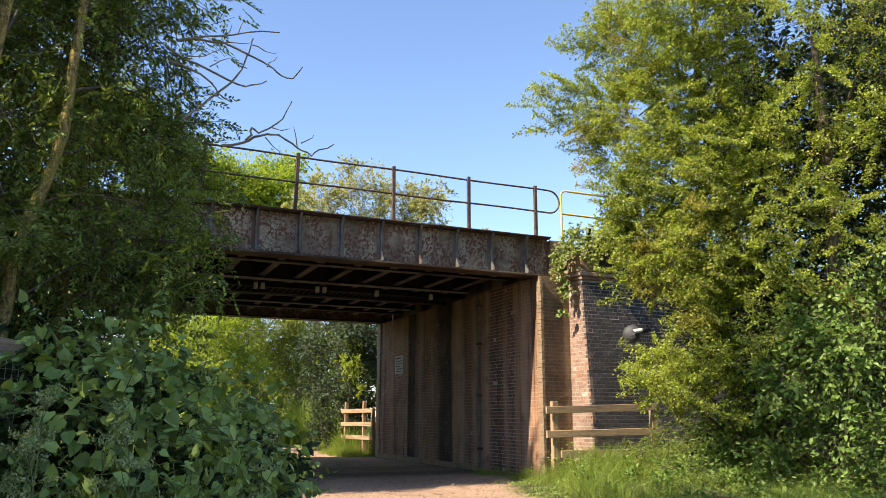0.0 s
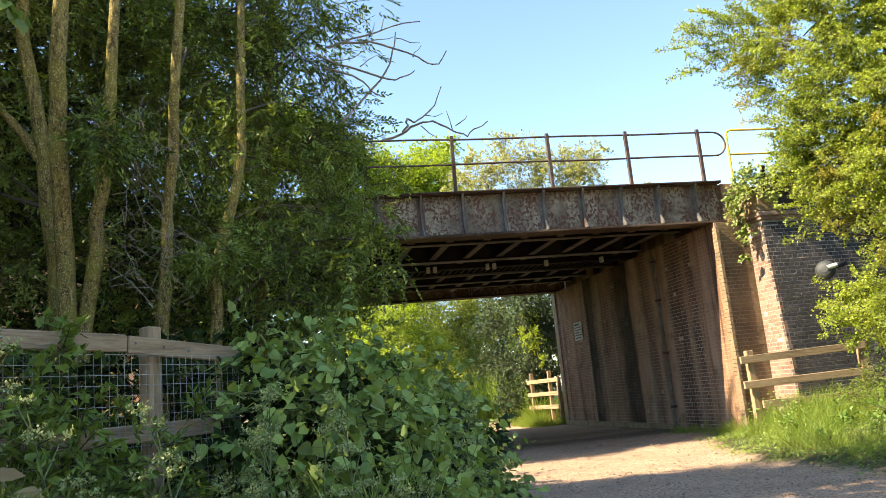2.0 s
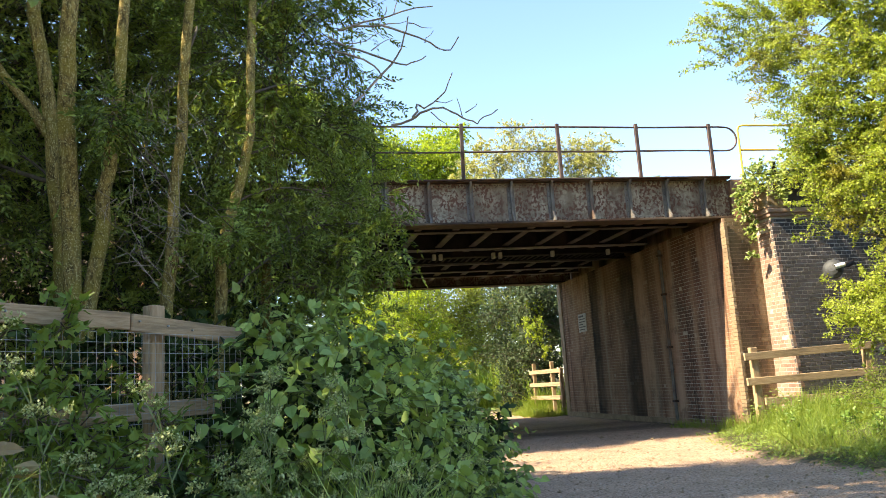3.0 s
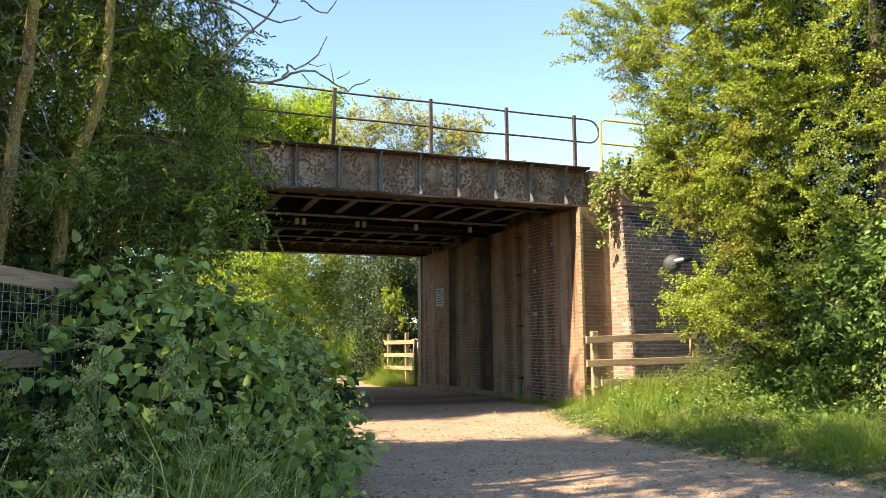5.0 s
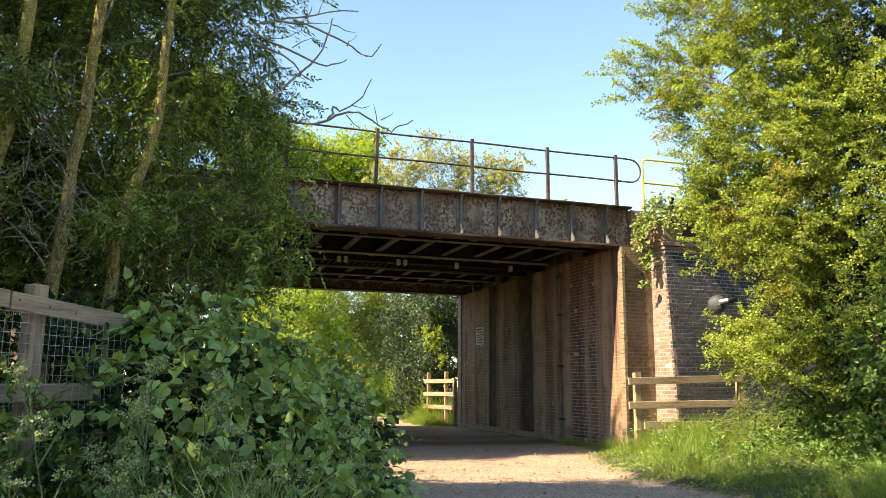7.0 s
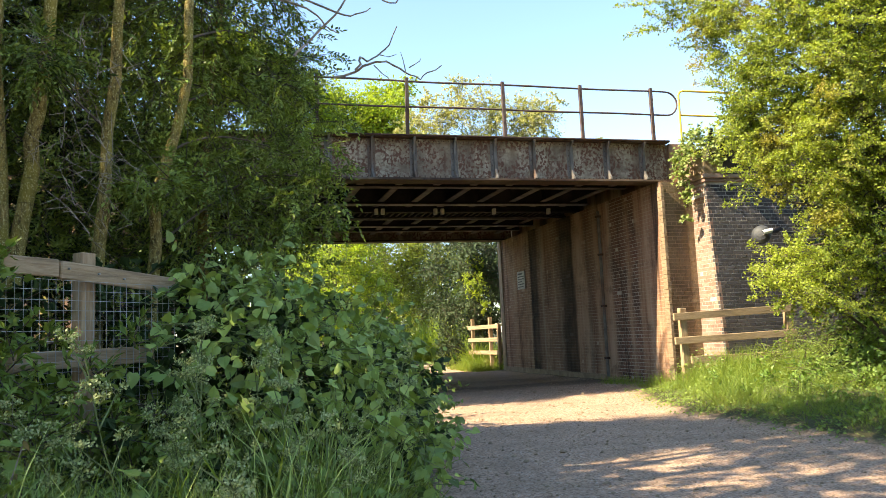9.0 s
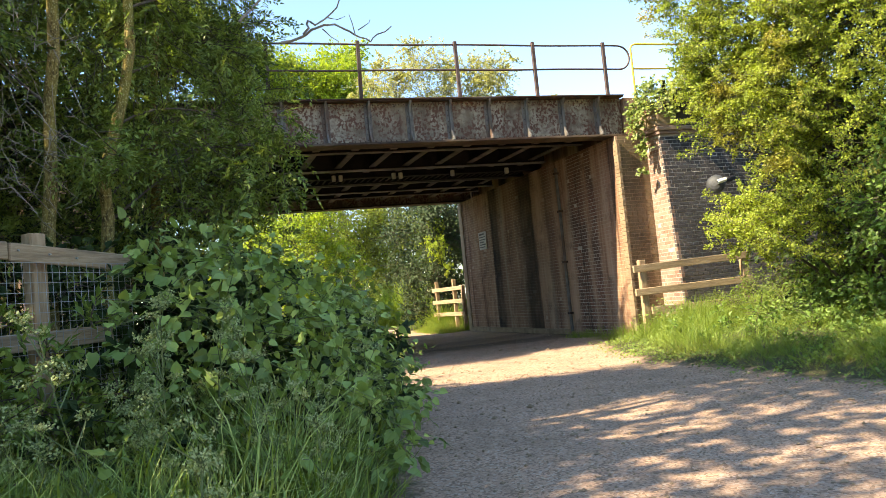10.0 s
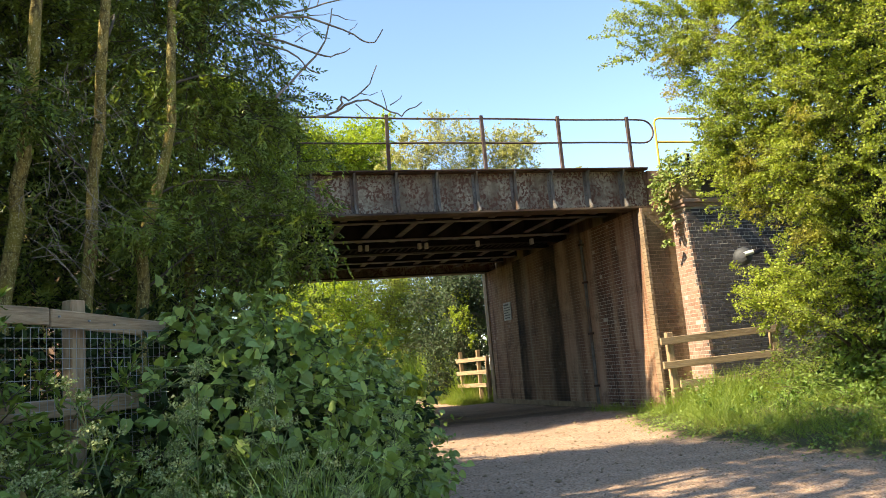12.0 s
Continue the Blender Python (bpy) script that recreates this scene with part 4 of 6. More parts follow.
def build_hawthorn():
    rg = np.random.default_rng(3)
    t = thing("hawthorn_tree", "tall spreading thorn tree with small yellow-green leaves", "tree")
    stems = [([(10.9, 6.6, 0.2), (10.8, 6.7, 2), (10.5, 6.9, 4), (10.1, 6.9, 6), (9.9, 6.7, 7.6)], 0.17), ([(11.2, 5.8, 0.2), (11.1, 5.7, 2.2), (10.9, 5.4, 4.5), (10.6, 5.2, 6.4)], 0.15)]
    for path, r in stems:
        part_mesh("trunk", tubes_mesh("trunk", [tube(path, np.linspace(r, 0.04, len(path)), 10, 0.06)], M_BARK_DARK), t)
    centres, limbs = [], []
    for x, y, z, r in THORN:
        lit = x < 9.95
        start = min((Vector(p) for path, _ in stems for p in path), key=lambda p: (p - Vector((x, y, z - 0.8))).length)
        limbs.append(tube(branch(start, (x, y, z), (rg.normal() * 0.1, rg.normal() * 0.1, 0.15), 7), np.linspace(0.035, 0.008, 7), 6, 0.05))
        for _ in range(int((112 if lit else 37) * min(r, 1.15) ** 1.6) + 8):
            e = rg.normal(size=3) + np.array((-0.5, -0.6, 0.2))
            e /= np.linalg.norm(e)
            k = r * rg.uniform(0.3, 0.92)
            centres.append((x + e[0] * k, y + e[1] * k, z + e[2] * k, *e))
    for x, y, z, r in WISPS:
        for _ in range(2):
            e = rg.normal(size=3) * 0.5 + np.array((-0.8, 0.35, 0.1))
            centres.append((x + rg.normal() * 0.05, y + rg.normal() * 0.05, z + rg.normal() * 0.04, *e))
    # a gap in the lower limbs leaves the wall lamp free
    centres = [c for c in centres if not (c[0] < 9.95 and c[1] > 6.9 and 2.15 < c[2] < 3.0)]
    P, D, A, B = fans(centres, rg)
    part_mesh("limb_work", tubes_mesh("limb_work", limbs, M_BARK_DARK), t, kind="stuff")
    part_mesh("twig_work", segments_mesh("twig_work", A, B, 0.004, 0.0015, M_BARK_DARK), t, kind="stuff")
    n = len(P)
    part_mesh("crown", leaves_mesh("crown", P, D, upward(n, rg, 0.6) + np.array((-0.25, -0.1, 0)), 0.033 * rg.uniform(0.6, 1.35, n), LEAF_SMALL, M_THORN, 1.15), t, kind="stuff")


build_hawthorn()
# backing for the thorn tree's gaps, their shade painted as dark leaves
tree("blackthorn_bush", "inner scrub behind the thorn tree, coloured dark for shade", [([(11.6, 7.4, 0.3), (11.5, 7.3, 2), (11.4, 7.2, 5)], 0.1, 0.04)],
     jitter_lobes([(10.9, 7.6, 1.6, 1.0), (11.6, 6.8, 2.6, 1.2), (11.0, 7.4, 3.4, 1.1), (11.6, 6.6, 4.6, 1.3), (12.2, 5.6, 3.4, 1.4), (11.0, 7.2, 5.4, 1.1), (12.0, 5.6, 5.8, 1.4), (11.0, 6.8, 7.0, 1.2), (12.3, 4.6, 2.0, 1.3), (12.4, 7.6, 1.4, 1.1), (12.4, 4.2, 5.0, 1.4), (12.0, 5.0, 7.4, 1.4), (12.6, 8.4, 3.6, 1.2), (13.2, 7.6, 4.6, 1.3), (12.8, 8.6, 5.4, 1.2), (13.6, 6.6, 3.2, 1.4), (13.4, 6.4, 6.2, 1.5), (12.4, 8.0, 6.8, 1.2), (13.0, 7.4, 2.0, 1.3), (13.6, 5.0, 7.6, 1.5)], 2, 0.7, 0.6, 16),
     LEAF_SMALL, M_LEAF_SHADE, 120, 9, 0.095, M_BARK_DARK, 0.2, seed=17, category="bush")
tree("ivy_clad_stump", "tree stem smothered in glossy climbing leaves", [([(10.6, 5.6, 0.2), (10.7, 5.5, 1.6), (10.9, 5.3, 3.0)], 0.14, 0.06)],
     jitter_lobes([(10.3, 5.9, 1.9, 0.6), (10.2, 5.6, 1.5, 0.6), (10.4, 5.1, 1.9, 0.9), (11.0, 4.9, 2.7, 1.1), (10.7, 4.7, 1.1, 0.9), (10.2, 5.4, 2.5, 0.6), (10.4, 4.7, 0.8, 0.6), (10.5, 6.7, 1.0, 0.55), (10.8, 7.3, 1.1, 0.6), (11.2, 7.7, 0.9, 0.6), (10.2, 6.9, 0.6, 0.4), (10.3, 6.2, 0.8, 0.5), (9.9, 5.9, 0.7, 0.4)], 2, 0.7, 0.6, 4),
     LEAF_OVAL, M_BRAMBLE, 190, 9, 0.07, M_BARK_DARK, 0.3, (-0.4, -0.2, 0), seed=5)

# ash thicket on the left bank
ASH = [(2.05, 5.5, 4.7, 0.75), (2.2, 5.75, 4.0, 0.65), (2.35, 5.5, 3.2, 0.6), (2.55, 5.1, 2.7, 0.36), (2.25, 5.1, 2.5, 0.55), (2.0, 5.15, 2.3, 0.6),
       (1.67, 5.1, 2.8, 0.7), (1.75, 5.4, 3.6, 0.8), (1.5, 5.2, 4.3, 0.8), (1.1, 5.6, 5.0, 0.9), (1.8, 5.6, 5.6, 0.9), (1.3, 4.2, 2.6, 0.2), (0.65, 3.9, 3.3, 0.16)]
tree("ash_tree", "young ash tree with drooping feathery leaves", [([(1.25, 4.75, 0.5), (1.24, 4.72, 1.5), (1.3, 4.65, 2.4), (1.55, 4.6, 3.4), (1.6, 4.9, 5.2), (1.6, 5.2, 6.6)], 0.062, 0.028),
     ([(0.86, 4.6, 0.5), (0.88, 4.55, 2.0), (0.97, 4.45, 2.9), (1.12, 4.1, 4.1), (1.2, 4.2, 5.6)], 0.06, 0.032)],
     jitter_lobes(ASH, 2, 0.8, 0.6, 6), LEAF_LONG, M_ASH, 100, 5, 0.060, M_BARK, 0.32, (0.25, -0.15, -0.1), pinnate=5, seed=7)
ASH2 = [(0.76, 6.2, 4.3, 1.0), (0.1, 6.3, 3.9, 1.1), (-0.4, 6.0, 4.4, 1.2), (-0.6, 5.7, 3.4, 1.2), (0.5, 5.9, 2.8, 0.8), (-0.1, 5.8, 2.6, 0.9), (1.2, 5.6, 2.4, 0.7),
        (-1.1, 5.3, 3.9, 1.3), (-1.0, 5.2, 2.7, 1.0), (0.13, 5.5, 5.3, 1.2), (-0.9, 5.0, 5.2, 1.3), (1.2, 6.2, 3.5, 0.8), (0.9, 5.7, 1.7, 0.7), (-0.2, 5.5, 1.5, 0.8), (-0.6, 6.2, 6.4, 1.2), (0.8, 6.2, 6.3, 1.1)]
tree("ash_tree", "multi-stemmed ash tree with lichened grey-green stems", [([(0.22, 4.45, 0.5), (0.24, 4.4, 1.5), (0.23, 4.37, 2.54), (0.25, 4.1, 3.4), (0.33, 3.85, 4.1), (0.36, 4.2, 6.5)], 0.082, 0.05),
     ([(0.29, 4.6, 0.5), (0.31, 4.5, 1.7), (0.42, 4.4, 2.6), (0.56, 4.2, 3.2), (0.65, 4.1, 4.06), (0.7, 4.3, 6.0)], 0.072, 0.035),
     ([(0.14, 4.75, 0.5), (0.1, 4.75, 1.7), (0.02, 4.7, 3.0), (-0.12, 4.6, 4.4), (-0.2, 4.8, 6.0)], 0.075, 0.045),
     ([(-0.02, 4.68, 3.4), (-0.22, 4.6, 3.7), (-0.5, 4.5, 4.1), (-0.9, 4.4, 4.9)], 0.045, 0.02),
     ([(1.65, 5.5, 0.5), (1.6, 5.5, 2.2), (1.7, 5.4, 3.6), (1.9, 5.5, 5.5)], 0.06, 0.025)],
     jitter_lobes(ASH2, 2, 0.8, 0.6, 8), LEAF_LONG, M_ASH, 46, 6, 0.064, M_BARK, 0.3, (0.1, -0.2, 0), pinnate=5, seed=9)
# the thicket's high crown, added above the view to shade verge and path
HIGH_SHADE = [(0.4, 5.1, 7.6, 1.0), (-0.7, 4.9, 7.8, 1.2), (0.7, 4.7, 7.2, 0.7), (-0.4, 4.1, 7.6, 1.1), (-0.6, 2.5, 7.8, 1.3), (0.5, 1.3, 7.2, 1.2),
        (-1.0, 0.9, 7.6, 1.4), (0.0, -0.3, 7.3, 1.3), (-1.8, 4.9, 8.6, 1.4), (-2.0, 3.1, 8.8, 1.4), (-2.2, 1.3, 8.6, 1.4), (-1.6, -0.7, 8.2, 1.4), (1.4, 4.7, 6.9, 0.7), (-0.3, 2.5, 5.6, 0.9), (-0.6, 1.6, 5.6, 0.8)]
tree("ash_tree", "tall ash tree overhanging the bank, its crown added above the view for shade", [([(-1.3, 3.2, 0.6), (-1.2, 3.3, 3), (-1.0, 3.2, 6), (-0.9, 3.0, 8.6)], 0.16, 0.06)],
     jitter_lobes(HIGH_SHADE, 2, 0.8, 0.6, 12), LEAF_SMALL, M_ASH, 20, 7, 0.15, M_BARK, 0.3, seed=13)
# tree added up the bank, mostly out of view, to keep sun off the verge
tree("sycamore_tree", "dense shade tree up the bank behind the fence, added mostly out of view", [([(-4.0, 1.6, 0.7), (-3.9, 1.7, 3), (-4.0, 1.6, 7), (-3.2, 2.6, 12.4)], 0.24, 0.06)],
     jitter_lobes([(-3.6, 3.4, 3.2, 1.5), (-3.4, 1.4, 3.0, 1.5), (-3.2, -0.4, 3.0, 1.4), (-3.8, 3.0, 5.6, 1.7), (-3.6, 0.8, 5.6, 1.7), (-3.4, -1.4, 5.2, 1.6), (-4.2, 2.0, 7.6, 1.7), (-4.0, 4.6, 6.2, 1.6), (-2.6, 2.8, 1.8, 0.9), (-2.4, 1.0, 1.6, 0.9), (-4.0, -0.6, 7.4, 1.6), (-3.4, 2.0, 12.4, 1.2), (-3.2, 3.8, 13.4, 1.0), (-3.4, 2.8, 10.0, 1.1)], 2, 0.8, 0.6, 14),
     LEAF_SMALL, M_IVY, 42, 8, 0.17, M_BARK_DARK, 0.3, seed=15)
# fill behind fence and shrub, deep shade painted in the leaf colour
tree("elder_bush", "leafy undergrowth filling the bank behind the fence, coloured dark for shade", [([(0.3, 7.5, 0.6), (0.2, 7.6, 2.2), (0.4, 7.5, 3.4)], 0.07, 0.03)],
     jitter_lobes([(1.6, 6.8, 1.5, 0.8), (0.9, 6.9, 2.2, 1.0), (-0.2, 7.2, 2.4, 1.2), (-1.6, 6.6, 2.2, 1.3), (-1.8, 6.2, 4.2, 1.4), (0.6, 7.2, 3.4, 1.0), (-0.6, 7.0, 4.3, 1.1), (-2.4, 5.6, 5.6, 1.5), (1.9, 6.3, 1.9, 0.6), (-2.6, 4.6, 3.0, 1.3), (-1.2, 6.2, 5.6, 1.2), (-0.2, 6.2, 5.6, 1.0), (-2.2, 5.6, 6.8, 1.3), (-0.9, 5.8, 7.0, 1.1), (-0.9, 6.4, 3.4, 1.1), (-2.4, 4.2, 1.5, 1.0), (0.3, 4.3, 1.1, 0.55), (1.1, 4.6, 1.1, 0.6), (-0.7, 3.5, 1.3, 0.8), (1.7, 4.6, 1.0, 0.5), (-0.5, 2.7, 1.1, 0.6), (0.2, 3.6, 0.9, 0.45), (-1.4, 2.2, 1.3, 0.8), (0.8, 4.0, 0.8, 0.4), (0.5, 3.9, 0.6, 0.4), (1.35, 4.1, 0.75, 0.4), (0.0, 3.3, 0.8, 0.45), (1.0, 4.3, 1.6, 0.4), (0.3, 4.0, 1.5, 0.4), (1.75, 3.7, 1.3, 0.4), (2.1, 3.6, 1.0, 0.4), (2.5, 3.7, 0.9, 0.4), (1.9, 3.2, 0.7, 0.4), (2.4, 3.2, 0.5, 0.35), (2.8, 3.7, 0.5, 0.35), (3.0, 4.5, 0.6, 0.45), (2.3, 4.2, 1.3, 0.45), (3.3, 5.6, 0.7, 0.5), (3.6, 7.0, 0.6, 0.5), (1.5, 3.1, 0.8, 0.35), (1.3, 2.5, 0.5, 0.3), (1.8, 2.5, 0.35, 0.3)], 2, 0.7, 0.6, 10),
     LEAF_SMALL, M_LEAF_SHADE, 125, 10, 0.095, M_BARK_DARK, 0.3, seed=11, category="bush")


# unseen tree added on the embankment, its lobes set to shade the bridge mouth
tree("ash_tree", "unseen ash tree on the embankment, added to shade the bridge mouth", [([(-0.9, 11.9, 1.5), (-0.9, 11.9, 5), (-0.8, 11.8, 8), (-0.9, 11.9, 10.5)], 0.2, 0.06)],
     jitter_lobes([(0.9, 11.3, 3.2, 0.9), (0.9, 11.5, 4.8, 1.0), (0.6, 11.6, 6.2, 1.1), (-0.6, 11.4, 5.0, 1.2), (0.2, 11.6, 7.6, 1.2), (-1.0, 11.3, 7.0, 1.3), (-1.6, 11.2, 8.8, 1.3), (-0.2, 11.6, 9.2, 1.2), (-1.2, 11.4, 10.4, 1.2), (-2.2, 11.0, 10.2, 1.2),
                   (-2.4, 11.0, 7.8, 1.3), (0.7, 12.6, 8.2, 1.1), (-0.6, 12.8, 9.6, 1.2), (0.4, 12.8, 6.6, 1.1), (1.5, 11.2, 2.4, 0.7)], 2, 0.6, 0.6, 18),
     LEAF_SMALL, M_ASH, 50, 8, 0.13, M_BARK, 0.3, seed=19)


def far_tree(name, label, x, y, z0, lobes, material, size, twigs, per, seed, category="tree", bark=M_BARK_DARK):
    top = max(l[2] for l in lobes)
    return tree(name, label, [([(x, y, z0 - 0.1), (x + 0.2, y, z0 + (top - z0) * 0.4), (x, y + 0.1, z0 + (top - z0) * 0.85)], 0.22, 0.06)],
                jitter_lobes(lobes, 4, 0.8, 0.5, seed), LEAF_SMALL, material, twigs, per, size, bark, 0.2, seed=seed, category=category)


# beyond the bridge, above the deck
far_tree("sycamore_tree", "sunlit yellow-green tree beyond the bridge", 8.5, 43.5, 0.2, [(5.8, 42.9, 13.5, 2.75), (8.5, 42.9, 14.1, 2.46), (10.7, 42.9, 14.2, 2.03), (11.7, 44.3, 15.9, 1.59), (7.2, 43.6, 15.5, 1.74), (10.1, 44.3, 11.7, 2.61), (4.0, 42.9, 16.1, 2.61), (1.1, 41.4, 16.8, 3.19), (12.6, 43.6, 13.2, 1.45)], M_FAR, 0.19, 65, 9, 21)
far_tree("field_maple_tree", "ochre-tinted airy tree beyond the bridge", 12.6, 27.5, 0.2, [(9.4, 26.0, 9.2, 1.08), (10.5, 25.8, 9.7, 1.08), (11.6, 26.0, 10.0, 0.97), (12.5, 25.5, 9.4, 1.08), (13.4, 25.0, 9.2, 0.97), (11.4, 26.0, 8.5, 1.40), (13.8, 25.0, 9.8, 0.43), (9.3, 26.2, 10.2, 0.54), (10.3, 26.0, 7.8, 1.51), (12.9, 25.5, 8.2, 1.30), (9.0, 26.2, 8.2, 1.30), (12.9, 25.3, 9.9, 0.54), (8.6, 26.4, 9.2, 0.65)], M_FAR_OCHRE, 0.095, 72, 11, 22)
far_tree("sapling", "thin sapling tops above the girder", 15.0, 24.5, 4.9, [(15.0, 24.2, 8.0, 0.4), (14.6, 24.2, 7.8, 0.35), (15.4, 24.2, 8.0, 0.3)], M_FAR_OCHRE, 0.08, 40, 8, 23)
# beyond the bridge, below the deck
far_tree("hazel_thicket", "bright hazel thicket beside the far path", 6.2, 32.5, 0.3, [(4.5, 31, 4.2, 1.6), (6.2, 32.5, 4.4, 1.5), (5.2, 30.5, 2.6, 1.2), (7.9, 34, 4.8, 1.5), (8.2, 34, 3.0, 1.3), (6.4, 32, 2.0, 1.2), (8.8, 34.6, 1.4, 1.0), (7.0, 34, 6.2, 1.6)], M_FAR, 0.12, 70, 9, 24)
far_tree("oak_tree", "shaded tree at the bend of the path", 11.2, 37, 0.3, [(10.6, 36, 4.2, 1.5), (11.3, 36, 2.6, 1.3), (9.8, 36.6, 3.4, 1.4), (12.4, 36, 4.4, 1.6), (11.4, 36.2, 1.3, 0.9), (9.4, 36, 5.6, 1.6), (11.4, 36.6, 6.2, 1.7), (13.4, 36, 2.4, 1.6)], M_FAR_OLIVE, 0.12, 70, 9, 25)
far_tree("ivy_tree", "ivy-covered tree at the far end of the abutment", 10.7, 26.8, 0.3, [(10.1, 24.6, 3.7, 0.75), (10.3, 24.4, 2.6, 0.7), (10.6, 24.5, 4.5, 0.9), (10.2, 25.2, 1.7, 0.7), (9.9, 26.4, 1.1, 0.7), (10.6, 25.6, 3.0, 0.9), (9.7, 27.4, 3.8, 0.9), (9.9, 28, 2.2, 1.0), (10.0, 27.5, 0.8, 0.7), (10.2, 28, 5.2, 1.1), (10.9, 25.4, 4.6, 0.9), (11.0, 25.2, 3.4, 0.9), (11.0, 25.2, 2.2, 0.9), (10.8, 25.6, 1.2, 0.8), (11.3, 26.2, 3.8, 1.1), (11.3, 26.0, 5.4, 1.1), (9.7, 26.6, 2.2, 0.7)], M_IVY_FAR, 0.09, 130, 10, 26)
far_tree("willow_scrub", "pale sunlit scrub at the end of the abutment", 11.4, 24.2, 0.3, [(9.95, 24.0, 3.05, 0.42), (10.1, 23.9, 2.75, 0.4), (10.25, 23.7, 2.1, 0.2), (10.1, 24.2, 3.7, 0.35)], M_FAR, 0.08, 120, 9, 27, "bush")

far_tree("hedgerow_bush", "dense hedgerow along the far path", 5.0, 26, 0.4, [(5.4, 25.5, 1.3, 1.0), (4.6, 24.5, 2.2, 1.2), (3.6, 23.5, 2.0, 1.3), (6.0, 27.5, 1.5, 1.0), (5.0, 27, 3.2, 1.3), (6.6, 29.5, 1.4, 1.0), (7.4, 32, 1.2, 1.0)], M_FAR, 0.10, 75, 9, 28, "bush")
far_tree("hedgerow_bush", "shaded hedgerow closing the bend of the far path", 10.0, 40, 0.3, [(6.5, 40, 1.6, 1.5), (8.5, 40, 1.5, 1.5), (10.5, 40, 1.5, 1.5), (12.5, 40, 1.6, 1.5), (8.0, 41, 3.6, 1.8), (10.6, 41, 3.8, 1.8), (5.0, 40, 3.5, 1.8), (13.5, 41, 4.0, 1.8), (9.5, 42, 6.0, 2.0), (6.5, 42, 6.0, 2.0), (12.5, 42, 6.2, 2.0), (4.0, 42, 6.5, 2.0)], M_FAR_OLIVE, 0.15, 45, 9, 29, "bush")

# woods that close the view all round
def far_wood():
    rg = np.random.default_rng(31)
    lobes = []
    for k in range(120):
        a = 2 * math.pi * k / 120
        r = rg.uniform(46, 60)
        lobes.append((5 + r * math.cos(a), 10 + r * math.sin(a), rg.uniform(1.5, 6), rg.uniform(3.0, 4.6)))
    P, D, A, B = sprays(lobes, 6, 7, 0.2, rg)
    me = leaves_mesh("far_woods", P, D, upward(len(P), rg, 0.8), 0.6 * rg.uniform(0.7, 1.3, len(P)), LEAF_SMALL, M_FAR_DARK)
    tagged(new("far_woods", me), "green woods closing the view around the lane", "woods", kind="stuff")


far_wood()

# ---- things on the verges ----
def post_and_rail(posts, rails, label, size=0.1, thick=0.045, tall=0.1, turn=0.0):
    """posts: (x, y, z0, z1); rails: (start, end) centre points."""
    f = thing("timber_fence", label, "fence", "post and rail fences")
    for x, y, z0, z1 in posts:
        bm = bmesh.new()
        h = size / 2
        box(bm, -h, h, -h * 0.8, h * 0.8, z0, z1, 0.008, 0.004)
        bm.transform(Matrix.Translation((x, y, 0)) @ Matrix.Rotation(radians(turn), 4, "Z"))
        part("post", bm, M_WOOD, f)
    for a, b in rails:
        a, b = Vector(a), Vector(b)
        d = b - a
        bm = bmesh.new()
        box(bm, -d.length / 2, d.length / 2, -thick / 2, thick / 2, -tall / 2, tall / 2, 0.006, 0.003)
        yaw, tilt = math.atan2(d.y, d.x), -math.atan2(d.z, math.hypot(d.x, d.y))
        bm.transform(Matrix.Translation((a + b) / 2) @ Matrix.Rotation(yaw, 4, "Z") @ Matrix.Rotation(tilt, 4, "Y"))
        part("rail", bm, M_WOOD_RAIL, f)
    return f


# by the wing wall
post_and_rail([(9.77, 10.8, 0.05, 1.52), (11.98, 10.75, 0.2, 1.5)],
              [((9.55, 10.73, 1.36), (12.1, 10.68, 1.44)), ((9.55, 10.73, 0.93), (12.1, 10.68, 0.98)), ((9.85, 10.73, 0.58), (12.1, 10.68, 0.58))],
              "weathered three-rail timber fence below the wing wall", 0.13, 0.045, 0.13)
# beyond the bridge
post_and_rail([(10.36, 22.6, 0.0, 1.5), (10.30, 23.3, 0.0, 1.73), (10.12, 24.7, 0.0, 1.72)],
              [((10.33, 22.5, z), (10.02, 24.95, z - 0.01)) for z in (1.42, 0.99, 0.56)],
              "sunlit timber fence beyond the bridge", 0.12, 0.045, 0.13)


